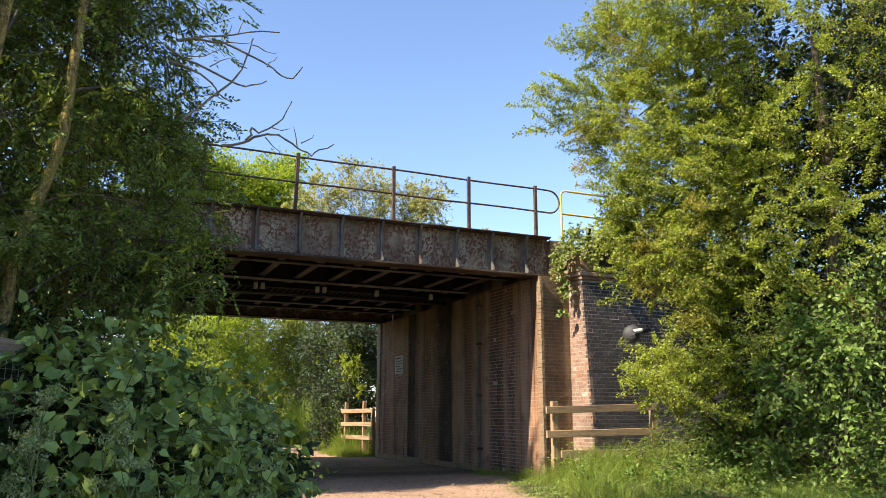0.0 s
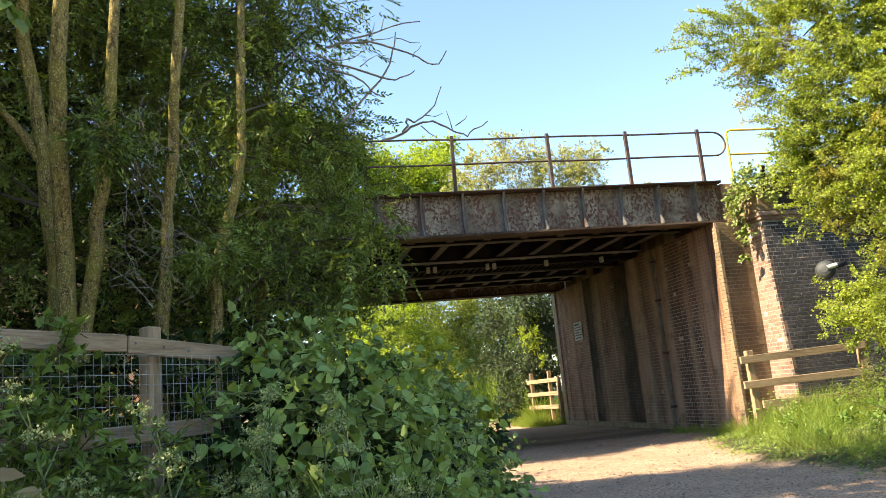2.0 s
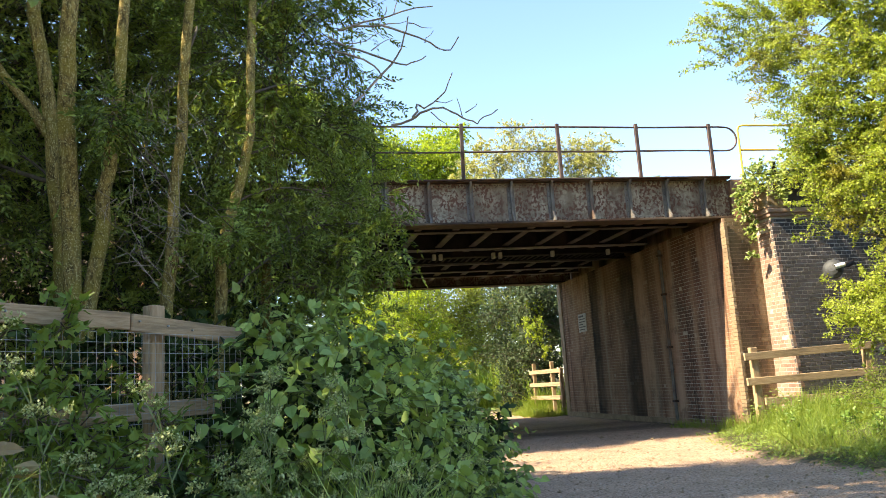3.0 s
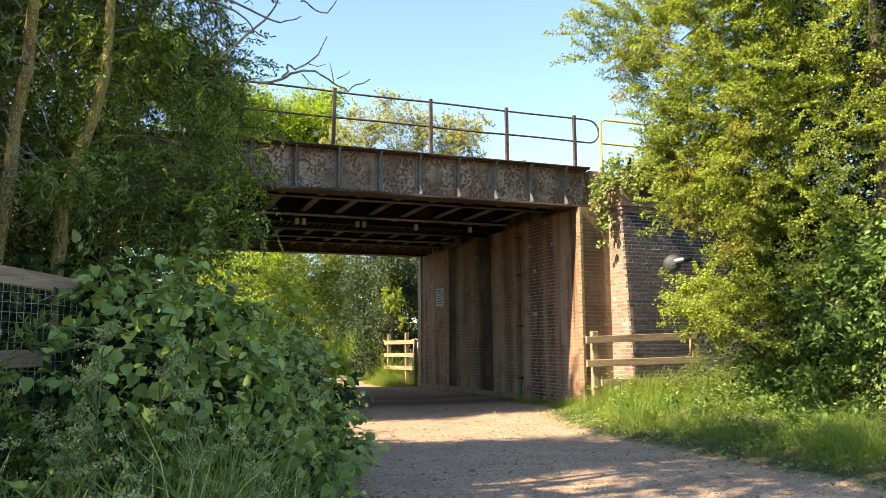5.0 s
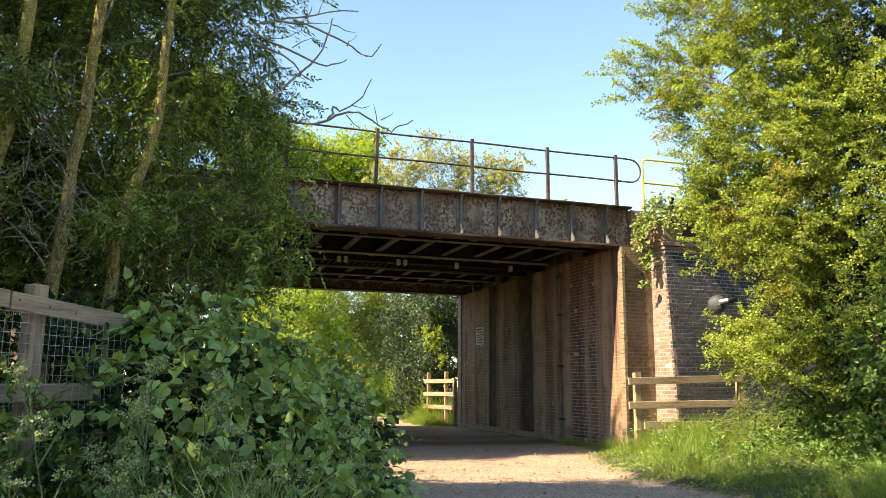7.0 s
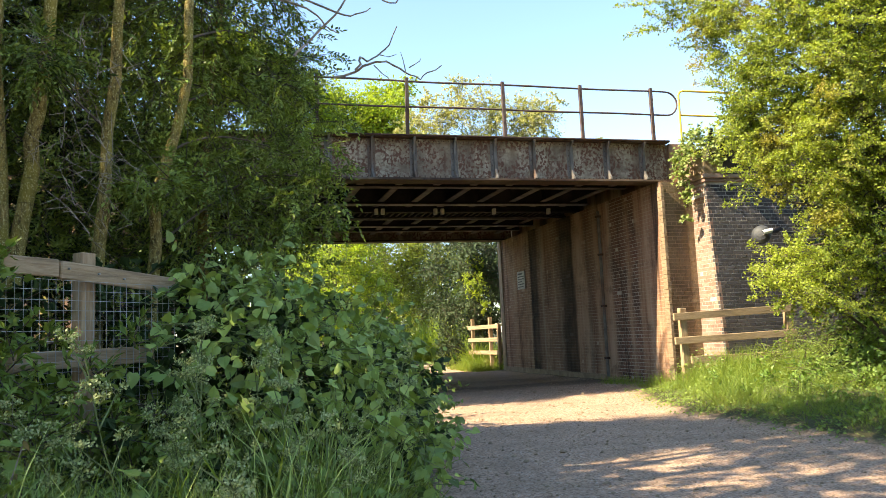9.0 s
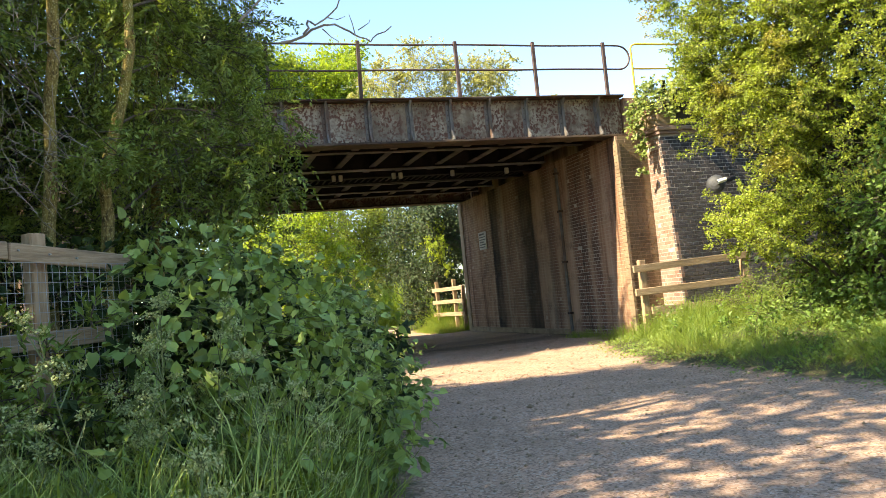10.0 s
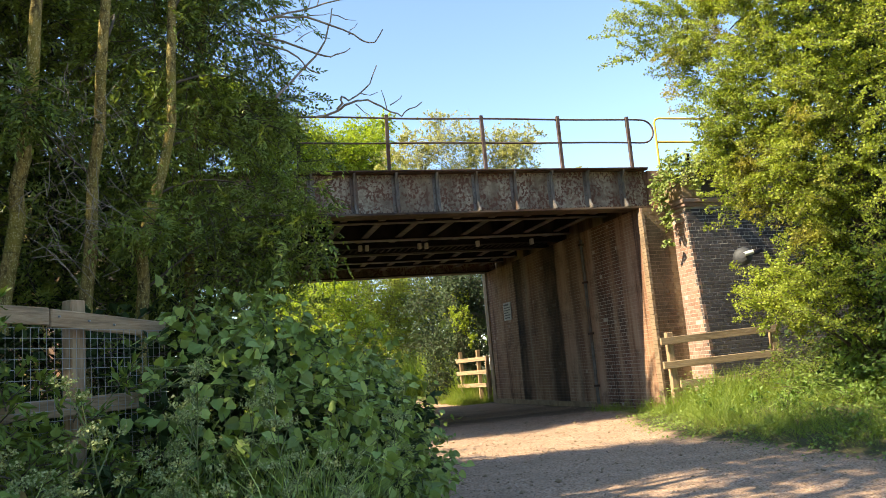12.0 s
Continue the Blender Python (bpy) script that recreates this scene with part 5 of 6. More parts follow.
def build_stock_fence():
    f = post_and_rail([(0.835, 2.86, 0.3, 1.76), (-0.17, 1.66, 0.3, 1.80)],
                      [((1.32, 3.24, 1.575), (0.76, 2.55, 1.635)), ((0.755, 2.54, 1.64), (-0.8, 0.62, 1.68)), ((1.20, 3.09, 1.14), (-0.8, 0.62, 1.12))],
                      "weathered timber fence with square wire mesh on the bank", 0.105, 0.04, 0.098, 51)
    for x, y, z in ((0.93, 2.735, 1.62), (0.80, 2.575, 1.64), (1.05, 2.88, 1.60), (0.90, 2.70, 1.14), (0.3, 1.955, 1.66)):
        bm = bmesh.new()
        geo = bmesh.ops.create_cone(bm, segments=8, radius1=0.007, radius2=0.005, depth=0.012, cap_ends=True)
        bmesh.ops.rotate(bm, verts=geo["verts"], matrix=Matrix.Rotation(radians(90), 3, "X") )
        bmesh.ops.rotate(bm, verts=geo["verts"], matrix=Matrix.Rotation(radians(51), 3, "Z") )
        bmesh.ops.translate(bm, verts=geo["verts"], vec=(x + 0.012, y - 0.012, z))
        part("nail_head", bm, M_WIRE, f)
    # wire mesh on the path side
    a, b = np.array((1.325, 3.185, 0)), np.array((-0.78, 0.585, 0))
    L = np.linalg.norm(b - a)
    d = (b - a) / L
    A, B = [], []
    for k in range(int(L / 0.05) + 1):
        p = a + d * k * 0.05
        wob = 0.004 * math.sin(k * 2.1)
        A.append((p[0] + wob, p[1], 0.55))
        B.append((p[0], p[1] + wob, 1.57))
    for z in np.arange(0.56, 1.57, 0.056):
        A.append((*a[:2], z))
        B.append((*b[:2], z + 0.02))
    part_mesh("wire_mesh", segments_mesh("wire_mesh", A, B, 0.0016, 0.0016, M_WIRE), f, "square galvanised wire mesh", "stuff")
    f.location = (0.165, 0.33, 0.065)


build_stock_fence()


def build_sign():
    s = thing("wall_sign", "pale weathered notice board fixed to the abutment", "sign")
    x = FACE - 0.012
    bm = bmesh.new()
    box(bm, x - 0.02, x + 0.002, 19.8, 20.42, 2.47, 3.0, 0.006)
    part("board", bm, M_SIGN, s)
    z = 2.95
    for k, (w, h) in enumerate(((0.4, 0.05), (0.5, 0.03), (0.5, 0.03), (0.34, 0.03), (0.5, 0.03), (0.44, 0.03))):
        bm = bmesh.new()
        box(bm, x - 0.0245, x - 0.0205, 20.36 - w, 20.36, z - h, z)
        part("text_bar", bm, M_SIGN_INK, s)
        z -= h + 0.045


build_sign()


def build_lamp():
    l = thing("wall_lamp", "round grey dish lamp with a white tube on a dark arm", "lamp")
    c = Vector((11.72, 10.95, 2.87))
    bm = bmesh.new()
    prof = [(0.0, 0.10), (0.06, 0.095), (0.12, 0.07), (0.165, 0.03), (0.18, 0.0), (0.185, -0.015), (0.165, -0.01), (0.10, 0.045), (0.0, 0.07)]
    rings = []
    for r, h in prof:
        rings.append([bm.verts.new((r * math.cos(a), r * math.sin(a), h)) for a in np.linspace(0, 2 * math.pi, 20, endpoint=False)])
    for p, q in zip(rings, rings[1:]):
        for i in range(20):
            j = (i + 1) % 20
            bm.faces.new((p[i], p[j], q[j], q[i]))
    bmesh.ops.remove_doubles(bm, verts=bm.verts[:], dist=0.0005)
    turn = Vector((-0.75, -0.65, 0.1)).to_track_quat("Z", "Y").to_matrix().to_4x4()
    bm.transform(Matrix.Translation(c) @ turn)
    part("dish", bm, M_LAMP_GREY, l)
    p = c + Vector((-0.05, -0.12, 0.02))
    part_mesh("tube_lamp", tubes_mesh("tube_lamp", [tube([p, p + Vector((0.07, -0.02, 0.02)), p + Vector((0.17, -0.05, 0.04))], [0.045, 0.045, 0.042], 12)], M_LAMP_WHITE), l, "white lamp tube")
    part_mesh("arm", tubes_mesh("arm", [tube([c + Vector((0.1, 0, 0.02)), c + Vector((0.5, 0.1, 0.12)), c + Vector((0.75, 0.5, 0.14))], [0.05, 0.05, 0.05], 8)], M_SOOT), l)


build_lamp()

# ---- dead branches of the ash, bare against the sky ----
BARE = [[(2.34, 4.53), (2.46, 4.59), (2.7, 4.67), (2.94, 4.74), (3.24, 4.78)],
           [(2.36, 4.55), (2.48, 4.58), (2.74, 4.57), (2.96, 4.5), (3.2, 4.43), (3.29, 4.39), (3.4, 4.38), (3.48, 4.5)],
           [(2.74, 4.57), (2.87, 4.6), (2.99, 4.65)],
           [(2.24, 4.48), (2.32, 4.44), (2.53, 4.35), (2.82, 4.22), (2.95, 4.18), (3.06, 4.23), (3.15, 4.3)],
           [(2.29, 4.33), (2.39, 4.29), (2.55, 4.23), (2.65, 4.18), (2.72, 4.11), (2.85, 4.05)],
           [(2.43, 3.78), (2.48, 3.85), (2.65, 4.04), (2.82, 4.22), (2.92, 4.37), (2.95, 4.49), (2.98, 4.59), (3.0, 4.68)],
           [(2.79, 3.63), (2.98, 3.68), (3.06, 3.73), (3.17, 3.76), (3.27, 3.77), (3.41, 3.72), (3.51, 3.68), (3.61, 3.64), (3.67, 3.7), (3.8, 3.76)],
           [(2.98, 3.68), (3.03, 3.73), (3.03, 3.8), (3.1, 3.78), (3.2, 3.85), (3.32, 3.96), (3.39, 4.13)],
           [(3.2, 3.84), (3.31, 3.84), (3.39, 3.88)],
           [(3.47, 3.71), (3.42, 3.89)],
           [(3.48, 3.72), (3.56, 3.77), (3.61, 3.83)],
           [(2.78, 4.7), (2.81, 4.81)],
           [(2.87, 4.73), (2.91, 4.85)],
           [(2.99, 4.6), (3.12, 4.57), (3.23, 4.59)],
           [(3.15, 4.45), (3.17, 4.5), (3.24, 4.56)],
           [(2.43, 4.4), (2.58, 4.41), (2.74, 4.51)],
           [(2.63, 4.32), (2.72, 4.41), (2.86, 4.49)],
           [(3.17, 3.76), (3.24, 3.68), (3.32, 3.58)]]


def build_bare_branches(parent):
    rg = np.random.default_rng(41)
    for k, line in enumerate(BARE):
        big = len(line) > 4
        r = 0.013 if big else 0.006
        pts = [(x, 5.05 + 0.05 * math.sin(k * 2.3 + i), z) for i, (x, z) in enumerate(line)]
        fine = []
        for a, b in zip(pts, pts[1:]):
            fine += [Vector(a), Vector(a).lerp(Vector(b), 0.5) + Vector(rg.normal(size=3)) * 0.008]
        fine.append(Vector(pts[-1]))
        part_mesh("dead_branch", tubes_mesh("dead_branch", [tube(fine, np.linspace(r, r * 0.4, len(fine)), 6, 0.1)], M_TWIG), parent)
    # fine dead spray between the stems
    A, B = [], []
    for k in range(62):
        p = np.array((rg.uniform(0.45, 1.1), rg.uniform(3.95, 4.3), rg.uniform(2.3, 3.7)))
        d = np.array((rg.uniform(-0.2, 0.9), rg.uniform(-0.5, 0.1), rg.uniform(-1.0, 0.25)))
        for s in range(4):
            q = p + d * rg.uniform(0.05, 0.13)
            A.append(p)
            B.append(q)
            if rg.random() < 0.6:
                A.append(q)
                B.append(q + rg.normal(size=3) * 0.06)
            d = d + rg.normal(size=3) * 0.25 + np.array((0.05, 0, -0.12))
            p = q
    part_mesh("dead_spray", segments_mesh("dead_spray", A, B, 0.003, 0.0018, M_TWIG), parent, kind="stuff")


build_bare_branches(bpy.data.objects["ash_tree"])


def build_hanging_twig(parent):
    """A leafy twig that hangs low from the overhanging crown."""
    rg = np.random.default_rng(45)
    path = branch((-0.6, 2.8, 7.0), (0.62, 1.85, 3.2), (0.3, -0.1, 0.2), 9)
    part_mesh("hanging_twig", tubes_mesh("hanging_twig", [tube(path, np.linspace(0.012, 0.003, 9), 6)], M_BARK_DARK), parent)
    tip = np.array(path[-1])
    P = tip + rg.normal(size=(16, 3)) * 0.06 + np.array((0, 0, 0.06))
    D = rg.normal(size=(16, 3)) * 0.5 + np.array((0.2, -0.2, -0.9))
    part_mesh("foliage", leaves_mesh("foliage", P, D, upward(16, rg) + np.array((0, -0.8, 0)), 0.085 * rg.uniform(0.7, 1.2, 16), LEAF_BROAD, M_SHRUB), parent, kind="stuff")


build_hanging_twig(bpy.data.objects["ash_tree.002"])


# ---- broad-leaved shrub beside the camera ----
def build_shrub():
    rg = np.random.default_rng(51)
    s = thing("broad_leaved_shrub", "dense shrub with large heart-shaped green leaves", "shrub")
    lobes = [(1.64, 3.5, 1.72, 0.32), (1.97, 3.5, 1.62, 0.36), (2.29, 3.5, 1.45, 0.36), (1.5, 3.25, 1.42, 0.26), (1.74, 3.15, 1.28, 0.38), (2.07, 3.1, 1.2, 0.38),
             (2.43, 3.2, 1.15, 0.38), (2.69, 3.15, 0.92, 0.34), (2.16, 2.75, 0.9, 0.36), (1.85, 2.7, 0.92, 0.32), (2.46, 2.75, 0.75, 0.34), (2.84, 2.9, 0.6, 0.28),
             (1.55, 2.8, 1.0, 0.28), (2.1, 3.9, 1.75, 0.4), (2.5, 4.1, 1.45, 0.42), (2.85, 4.2, 1.05, 0.4), (3.0, 3.6, 0.7, 0.3), (3.2, 4.8, 0.8, 0.4), (2.9, 5.0, 1.35, 0.45),
             (3.5, 5.8, 0.75, 0.42), (3.3, 6.2, 1.25, 0.5), (3.85, 7.2, 0.6, 0.4), (3.6, 7.6, 1.1, 0.5), (1.9, 4.0, 1.2, 0.5), (2.4, 3.6, 0.6, 0.45), (1.6, 2.6, 0.6, 0.3), (2.1, 2.5, 0.45, 0.3),
             (3.0, 3.0, 0.32, 0.26), (2.78, 3.25, 0.75, 0.3), (3.1, 3.55, 0.5, 0.3), (2.65, 3.6, 1.2, 0.34), (2.8, 2.55, 0.3, 0.24), (3.35, 4.3, 0.45, 0.32), (2.5, 2.45, 0.4, 0.26), (3.7, 5.4, 0.35, 0.3), (4.1, 7.0, 0.3, 0.3), (4.3, 8.4, 0.45, 0.4), (4.5, 9.6, 0.5, 0.45)]
    P, D, A, B = sprays(lobes, 165, 5, 0.35, rg, 0.8, (0.5, 1.4), (0.15, -0.25, 0.25))
    part_mesh("stem_work", segments_mesh("stem_work", A, B, 0.004, 0.002, M_STEM), s, kind="stuff")
    D = unit(D)
    D[:, 2] -= 0.45
    N = upward(len(P), rg, 0.85) + np.array((0.1, -0.25, 0))
    S = 0.066 * rg.uniform(0.45, 1.45, len(P))
    near = np.argsort(P[:, 1] - 0.3 * P[:, 2] + rg.uniform(0, 0.5, len(P)))[:280]
    meshes = []
    for k in range(5):
        tv, tf = LEAF_BROAD
        v = tv.copy()
        v[:, 2] += rg.normal(size=len(v)) * 0.02
        meshes.append(mesh_of("leaf", v, tf, M_SHRUB, True))
    Dn = unit(D)
    X = unit(np.cross(N, Dn))
    Z = np.cross(Dn, X)
    for i in near:
        m = Matrix.Identity(4)
        for c, axis in enumerate((Dn[i], X[i], Z[i])):
            for r in range(3):
                m[r][c] = axis[r] * S[i]
        m.translation = P[i]
        ob = part_mesh("leaf", meshes[i % 5], s)
        ob.matrix_world = m
    rest = np.setdiff1d(np.arange(len(P)), near)
    part_mesh("foliage", leaves_mesh("foliage", P[rest], D[rest], N[rest], S[rest], LEAF_BROAD, M_SHRUB), s, kind="stuff")


build_shrub()
tree("nettle_patch", "nettles and cleavers crowding the foot of the fence", [([(0.9, 2.5, 0.3), (0.9, 2.5, 0.6), (0.92, 2.5, 0.9)], 0.008, 0.004)],
     [(1.2, 2.7, 0.8, 0.28), (0.9, 2.3, 0.8, 0.3), (1.45, 3.0, 0.85, 0.26), (0.5, 1.75, 0.75, 0.3), (0.2, 1.3, 0.8, 0.32), (0.75, 2.2, 1.0, 0.2), (0.5, 1.85, 1.1, 0.22), (0.0, 1.0, 0.9, 0.35), (1.35, 2.75, 0.55, 0.3), (0.9, 2.0, 0.45, 0.3), (0.8, 2.25, 1.15, 0.22), (1.1, 2.65, 1.1, 0.2), (0.45, 1.85, 1.25, 0.24), (1.3, 2.95, 1.25, 0.16), (0.95, 2.45, 1.3, 0.14)],
     LEAF_LONG, M_HERB, 300, 7, 0.075, M_STEM, 0.15, (0.1, -0.1, 0.8), seed=57, category="weeds", limbs=False, sunward=0.2)
tree("climbing_bindweed", "small-leaved climber tangled over the fence rail", [([(0.3, 2.1, 0.5), (0.3, 2.1, 1.0), (0.32, 2.12, 1.5)], 0.008, 0.004)],
     [(0.45, 2.15, 1.55, 0.26), (0.65, 2.5, 1.68, 0.2), (0.25, 1.9, 1.65, 0.3), (0.6, 2.2, 1.2, 0.26), (0.35, 1.8, 1.15, 0.3), (0.85, 2.5, 0.95, 0.25), (-0.2, 1.1, 1.5, 0.35), (0.0, 1.2, 1.0, 0.35), (0.8, 2.5, 1.32, 0.2), (0.62, 2.3, 1.5, 0.2), (0.9, 2.62, 1.02, 0.2), (0.7, 2.4, 1.66, 0.16), (0.75, 2.4, 1.15, 0.18)], LEAF_LOBED, M_HERB, 330, 6, 0.06, M_STEM, 0.3, seed=58, category="climber", limbs=False)


tree("cleavers_mound", "mound of fine bright cleavers climbing beside the fence post", [([(10.5, 8.6, 0.2), (10.5, 8.6, 0.6), (10.55, 8.55, 1.0)], 0.008, 0.004)],
     jitter_lobes([(10.4, 8.6, 0.85, 0.36), (10.6, 8.4, 1.2, 0.3), (10.2, 8.9, 0.6, 0.36), (10.9, 8.5, 0.8, 0.38), (10.7, 8.3, 0.5, 0.4), (10.2, 8.2, 0.45, 0.35), (11.2, 8.4, 1.0, 0.4)], 2, 0.7, 0.6, 59),
     LEAF_LONG, M_GRASS, 330, 10, 0.04, M_STEM, 0.2, (-0.2, -0.2, 0.5), seed=60, category="weeds", limbs=False, sunward=0.3)


NETTLES = [(9.0, 8.6, 0.25, 0.2), (9.5, 8.2, 0.35, 0.26), (9.9, 7.6, 0.4, 0.3), (9.3, 7.2, 0.3, 0.24), (9.7, 6.6, 0.4, 0.28), (9.0, 6.4, 0.22, 0.2), (9.3, 5.6, 0.3, 0.25), (9.9, 5.2, 0.4, 0.3), (9.0, 4.8, 0.25, 0.22),
           (9.6, 9.2, 0.3, 0.22), (10.0, 8.9, 0.35, 0.25), (8.8, 7.7, 0.18, 0.16), (8.7, 5.4, 0.18, 0.18), (9.4, 4.2, 0.3, 0.25), (10.3, 7.9, 0.45, 0.3)]
tree("nettle_patch", "dark nettles and docks scattered through the verge grass", [([(9.9, 7.6, 0.15), (9.9, 7.6, 0.4), (9.92, 7.58, 0.6)], 0.008, 0.004)],
     jitter_lobes(NETTLES, 1, 0.9, 0.7, 65), LEAF_OVAL, M_BRAMBLE, 420, 7, 0.055, M_STEM, 0.25, (-0.1, -0.1, 0.5), seed=66, category="weeds", limbs=False, sunward=0.2)


def build_withered_dock():
    """A dock going brown in front of the fence."""
    rg = np.random.default_rng(55)
    t = thing("withered_dock", "dock plant with large leaves turning reddish brown", "weeds")
    base = np.array((0.93, 1.35, float(height(0.93, 1.35)) - 0.02))
    P, D, A, B = [], [], [], []
    for k in range(5):
        top = base + np.array((rg.normal() * 0.13, rg.normal() * 0.1, rg.uniform(0.55, 0.8)))
        A.append(base)
        B.append(top)
        for q in np.linspace(0.3, 1.0, 5):
            P.append(base + (top - base) * q)
            D.append((rg.normal(), rg.normal() - 0.3, rg.uniform(-0.5, 0.3)))
    part_mesh("stalk", segments_mesh("stalk", A, B, 0.005, 0.003, M_TWIG), t, kind="stuff")
    P, D = np.array(P), np.array(D)
    part_mesh("foliage", leaves_mesh("foliage", P, D, upward(len(P), rg, 0.6) + np.array((0, -0.4, 0)), 0.12 * rg.uniform(0.6, 1.2, len(P)), LEAF_OVAL, M_WITHERED, 0.8), t, "reddish-brown withered leaves", "stuff")


build_withered_dock()


# ---- flowering umbels gone to seed ----
def umbel_plant(seed, tall):
    rg = np.random.default_rng(seed)
    t = thing("hedge_parsley", "tall stem with pale lacy seed heads in the verge", "wild flower", "seeding umbels in the verge")
    A, B, P = [], [], []
    heads = []
    p = np.array((0.0, 0.0, 0.0))
    d = np.array((rg.normal() * 0.08, rg.normal() * 0.08, 1.0))
    for k in range(6):
        q = p + d * tall / 6
        A.append(p); B.append(q)
        if k >= 2:
            for _ in range(2):
                e = q + np.array((rg.normal() * 0.35, rg.normal() * 0.35, rg.uniform(0.4, 0.9))) * tall * 0.22
                A.append(q); B.append(e)
                heads.append(e)
        d = d + rg.normal(size=3) * 0.08
        p = q
    heads.append(p)
    stem = segments_mesh("stem", A, B, 0.0035, 0.002, M_STEM)
    part_mesh("stem", stem, t, kind="stuff")
    A, B, Q = [], [], []
    for h in heads:
        for r in range(9):
            a = 2 * math.pi * r / 9 + rg.uniform(0, 0.5)
            e = h + np.array((math.cos(a), math.sin(a), rg.uniform(0.5, 1.1))) * rg.uniform(0.02, 0.045)
            A.append(h); B.append(e)
            for _ in range(7):
                Q.append(e + rg.normal(size=3) * 0.007)
    part_mesh("ray_work", segments_mesh("ray_work", A, B, 0.0012, 0.001, M_STEM), t, kind="stuff")
    Q = np.array(Q)
    part_mesh("seed_head", leaves_mesh("seed_head", Q, rg.normal(size=Q.shape), upward(len(Q), rg), 0.0155, LEAF_SMALL, M_SEED), t, "pale green seed heads", "stuff")
    n = 26
    base = np.array([np.array((0, 0, tall * s)) for s in rg.uniform(0.05, 0.7, n)])
    dirs = np.stack([rg.normal(size=n), rg.normal(size=n), rg.uniform(-0.2, 0.5, n)], 1)
    part_mesh("leaf_work", leaves_mesh("leaf_work", base + unit(dirs) * 0.04, dirs, upward(n, rg, 0.4), 0.075 * rg.uniform(0.6, 1.3, n), LEAF_LOBED, M_HERB, 0.8), t, kind="stuff")
    return t


def plant_umbels():
    rg = np.random.default_rng(61)
    kinds = [umbel_plant(62, 0.72), umbel_plant(63, 0.85), umbel_plant(64, 0.6)]
    spots = []
    while len(spots) < 23:
        y = rg.uniform(0.9, 3.1)
        x = rg.uniform(0.1, left_edge(y) - 0.25)
        if 0.62 * (y - 3.2) + 1.2 < x and math.hypot(x - 1.84, y + 1.88) > 2.8:
            spots.append((x, y))
    for i, (x, y) in enumerate(spots):
        m = pose(x, y, float(height(x, y)) - 0.02, rg.normal() * 5, rg.normal() * 5, rg.uniform(0, 360))
        if i < 3:
            kinds[i].matrix_basis = m
        else:
            copy_thing(kinds[i % 3], m)


plant_umbels()


# ---- grass, herbs and litter ----
def scatter(name, label, category, n, area, size, shape, material, seed, lean=0.35, keep=None, wide=1.0, flat=False):
    rg = np.random.default_rng(seed)
    x0, x1, y0, y1 = area
    pts = []
    while sum(len(p) for p in pts) < n:
        q = np.stack([rg.uniform(x0, x1, n), rg.uniform(y0, y1, n)], 1)
        clump = np.sin(q[:, 0] * 3.1 + 1.7 * np.sin(q[:, 1] * 2.3)) * np.sin(q[:, 1] * 2.7 + q[:, 0])
        q = q[rg.uniform(-1.3, 1, n) < clump]
        if keep is not None:
            q = q[keep(q[:, 0], q[:, 1], rg)]
        pts.append(q)
    q = np.concatenate(pts)[:n]
    P = np.column_stack([q, height(q[:, 0], q[:, 1]) - 0.01])
    if flat:
        P[:, 2] += flat * rg.uniform(0.02, 1.0, n) * (0.6 + 0.5 * np.sin(q[:, 0] * 3.3 + q[:, 1]) * np.sin(q[:, 1] * 2.9))
        D = np.column_stack([rg.normal(size=(n, 2)), rg.uniform(-0.1, 0.5, n)])
        N = upward(n, rg, 0.45) + np.array((-0.6, -0.1, 0.0))
    else:
        D = np.column_stack([rg.normal(size=(n, 2)) * lean, np.ones(n)])
        N = np.column_stack([rg.normal(size=(n, 2)), np.full(n, 0.1)])
    tall = 0.75 + 0.45 * np.sin(q[:, 0] * 2.3 + 1.1 * np.sin(q[:, 1] * 1.9)) * np.sin(q[:, 1] * 1.7 + 0.6)
    S = size * rg.uniform(0.5, 1.4, n) * (tall if not flat else 1.0)
    S = S * np.clip(np.maximum(left_edge(q[:, 1]) - q[:, 0], q[:, 0] - right_edge(q[:, 1])) * 1.1 + 0.35, 0.35, 1.0) if not flat else S
    ob = new(name, leaves_mesh(name, P, D, N, S, shape, material, wide))
    return tagged(ob, label, category, kind="stuff")


def off_right(lo):
    return lambda x, y, rg: (x - right_edge(y) > lo + rg.uniform(0, 0.5, len(x))) & (y < 12.0)


def off_left(lo, hi=9.0):
    return lambda x, y, rg: (left_edge(y) - x > lo + rg.uniform(0, 0.35, len(x))) & (left_edge(y) - x < hi) & (np.hypot(x - 1.84, y + 1.88) > 2.3)


scatter("verge_grass", "sunlit long grass below the fence", "grass", 31000, (7.8, 13.0, 3.0, 12.0), 0.30, BLADE, M_GRASS, 71, 0.75, off_right(0.02), 0.85)
scatter("verge_grass", "tall tangled grass on the bank", "grass", 14000, (-1.0, 5.5, 0.2, 12.0), 0.55, BLADE, M_GRASS, 72, 0.4, off_left(0.0), 1.2)
scatter("verge_grass", "grass beside the path beyond the bridge", "grass", 8000, (2.0, 14.0, 22.5, 36.0), 0.45, BLADE, M_GRASS, 73, 0.4,
        lambda x, y, rg: np.maximum(left_edge(y) - x, x - right_edge(y)) > 0.0, 2.2)
scatter("verge_grass", "tuft of dark grass at the foot of the abutment", "grass", 900, (9.7, 10.28, 12.2, 14.2), 0.42, BLADE, M_GRASS, 74, 0.3, None, 1.2)
scatter("tall_grass", "fine arching grass in front of the shrub", "grass", 9500, (0.0, 3.3, 0.4, 3.3), 0.62, BLADE, M_TALL, 82, 0.5, off_left(0.0), 0.5)
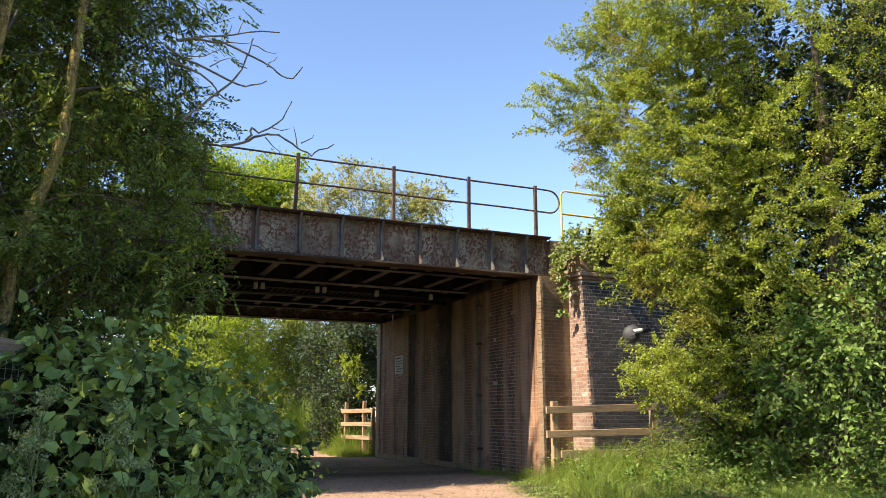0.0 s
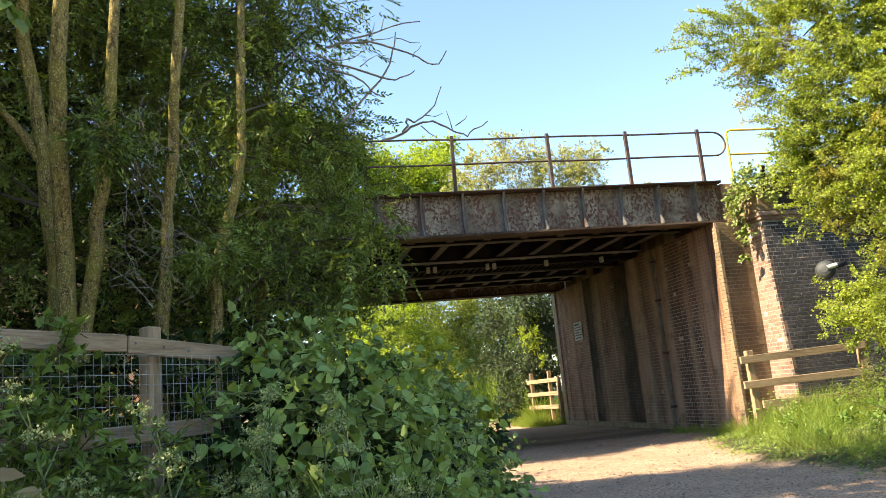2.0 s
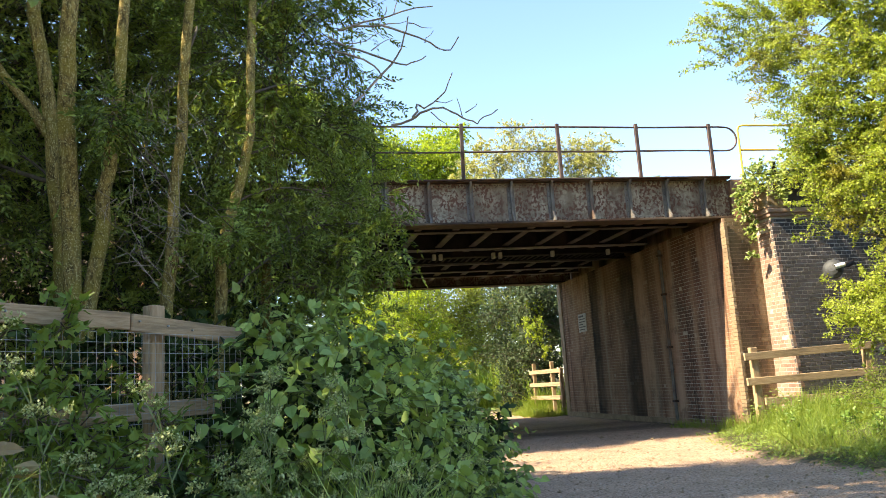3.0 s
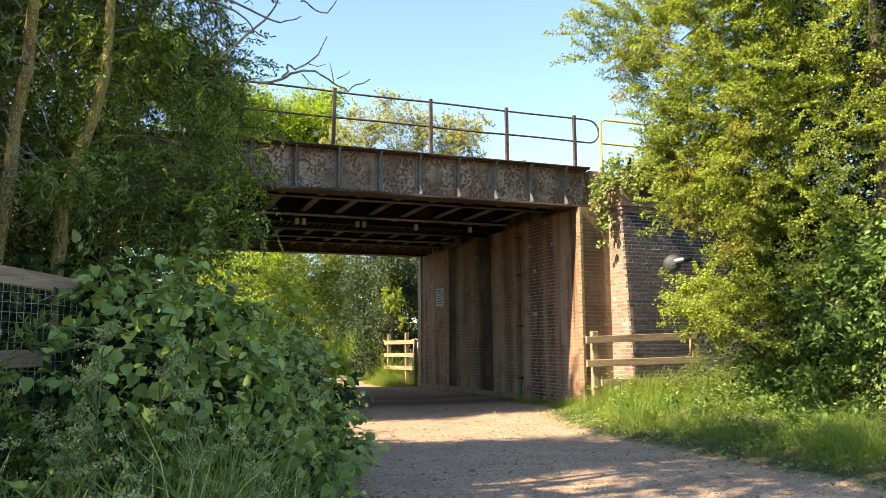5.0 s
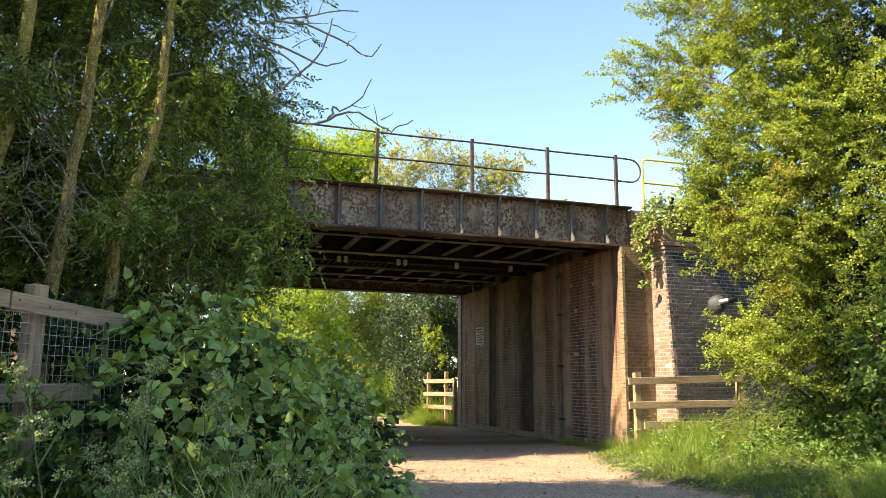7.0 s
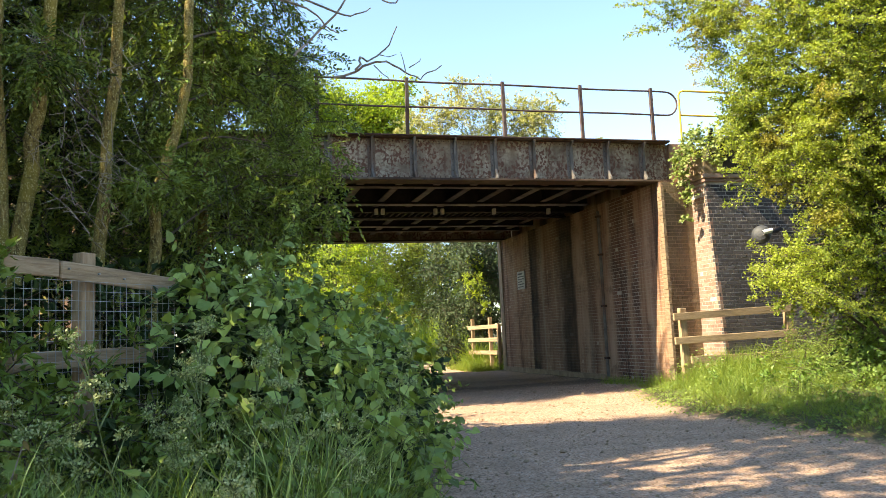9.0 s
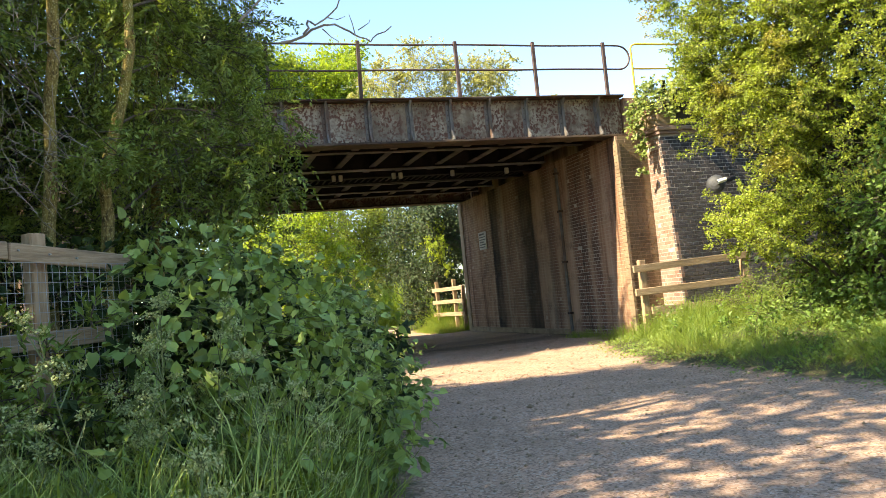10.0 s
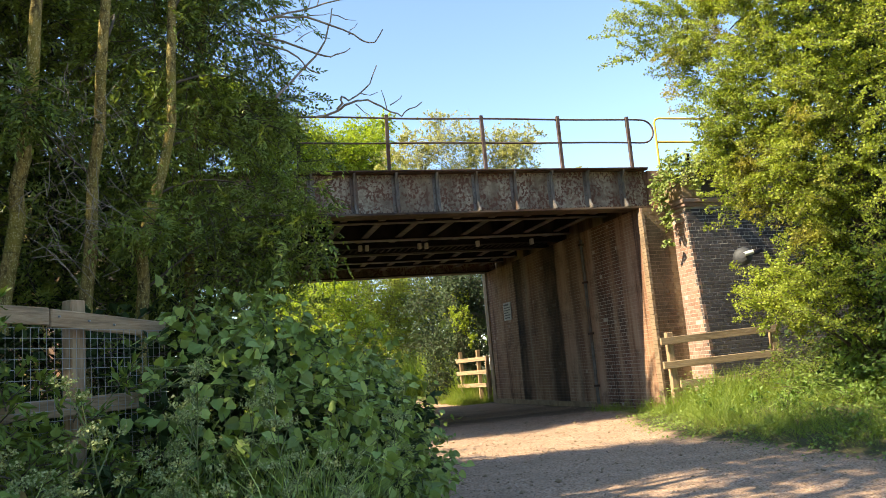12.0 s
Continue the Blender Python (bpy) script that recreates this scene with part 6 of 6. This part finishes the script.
scatter("verge_grass", "yellowing grass below the far fence", "grass", 4200, (9.2, 10.45, 22.3, 25.5), 0.85, BLADE, M_GRASS, 83, 0.5, None, 1.0)
scatter("verge_grass", "tall sunlit grass at the bend of the far path", "grass", 5200, (7.4, 11.6, 30.4, 34.0), 1.35, BLADE, M_GRASS, 86, 0.4, lambda x, y, rg: x - right_edge(y) > 0.0, 1.3)
scatter("tall_grass", "tall yellow-green grass growing through the timber fence", "grass", 13000, (8.8, 12.8, 8.4, 11.2), 0.40, BLADE, M_GRASS, 87, 0.4, off_right(0.35), 0.6)
scatter("low_herbs", "low leafy weeds edging the path", "weeds", 19000, (7.4, 12.5, 2.5, 11.8), 0.034, LEAF_LOBED, M_HERB, 75, keep=off_right(-0.3), flat=0.16)
scatter("tall_herbs", "nettles and leafy weeds under the thorn tree", "weeds", 9000, (8.6, 12.2, 3.0, 10.6), 0.042, LEAF_LONG, M_HERB, 76, keep=off_right(0.5), flat=0.6, wide=1.5)
scatter("low_herbs", "leafy weeds in the bank", "weeds", 12000, (-0.5, 5.5, 0.4, 12.0), 0.075, LEAF_LOBED, M_HERB, 77, keep=off_left(0.0), flat=0.42)
scatter("tall_herbs", "leafy weeds growing through the fence", "weeds", 1600, (9.3, 12.6, 9.6, 11.3), 0.05, LEAF_LONG, M_HERB, 79, keep=off_right(0.3), flat=0.6, wide=1.5)
scatter("trodden_grass", "flattened yellowing grass along the edge of the path", "grass", 5200, (6.8, 9.2, 1.5, 9.5), 0.10, BLADE, M_DRY, 85, 2.2,
        lambda x, y, rg: (x - right_edge(y) > -0.55 + rg.uniform(0, 0.6, len(x))) & (x - right_edge(y) < 0.7), 1.0)
scatter("dead_leaves", "dry leaf scraps on the path", "litter", 420, (2.5, 10.0, 1.0, 16.0), 0.028, LEAF_SMALL, M_TWIG, 78, flat=0.012,
        keep=lambda x, y, rg: (x > left_edge(y) + 0.1) & (x < right_edge(y)))


def loose_stones():
    """Small stones lying on the path."""
    rg = np.random.default_rng(81)
    n = 4200
    y = rg.uniform(1.5, 17.0, n)
    x = left_edge(y) + (right_edge(y) - left_edge(y)) * rg.uniform(0.0, 1.0, n)
    s = rg.gamma(1.6, 0.004, n) + 0.005
    oct_v = np.array([(1, 0, 0), (-1, 0, 0), (0, 1, 0), (0, -1, 0), (0, 0, 0.6), (0, 0, -0.6)])
    oct_f = np.array([(0, 2, 4), (2, 1, 4), (1, 3, 4), (3, 0, 4), (2, 0, 5), (1, 2, 5), (3, 1, 5), (0, 3, 5)])
    v = oct_v[None] * s[:, None, None] * rg.uniform(0.6, 1.3, (n, 6, 1)) + np.column_stack([x, y, height(x, y) + s * 0.2])[:, None]
    f = (np.arange(n)[:, None, None] * 6 + oct_f[None]).reshape(-1, 3)
    tagged(new("loose_stones", mesh_of("loose_stones", v.reshape(-1, 3), f, M_STONE)), "small pale stones scattered on the path", "stones", kind="stuff")


loose_stones()


# ---- ivy over the parapet ----
def build_ivy():
    rg = np.random.default_rng(91)
    t = thing("ivy", "bright ivy hanging over the wing wall parapet", "ivy")
    lobes = [(10.95, 11.7, 4.95, 0.36), (10.75, 11.75, 4.65, 0.32), (11.2, 11.6, 4.8, 0.36), (10.66, 11.8, 4.25, 0.24), (10.72, 11.8, 3.75, 0.2), (10.7, 11.82, 3.3, 0.13), (11.5, 11.4, 5.1, 0.4), (11.9, 11.4, 4.9, 0.45),
             (10.62, 11.85, 4.5, 0.22), (10.78, 11.85, 4.0, 0.18), (11.3, 11.5, 4.45, 0.25)]
    P, D, A, B = sprays(lobes, 420, 7, 0.4, rg, 1.0, (0.5, 1.1), (-0.4, -0.5, 0))
    part_mesh("vine", segments_mesh("vine", A, B, 0.004, 0.002, M_BARK_DARK), t, kind="stuff")
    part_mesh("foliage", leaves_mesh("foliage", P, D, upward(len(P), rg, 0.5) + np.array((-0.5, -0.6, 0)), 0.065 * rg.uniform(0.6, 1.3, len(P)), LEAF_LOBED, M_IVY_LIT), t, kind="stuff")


build_ivy()
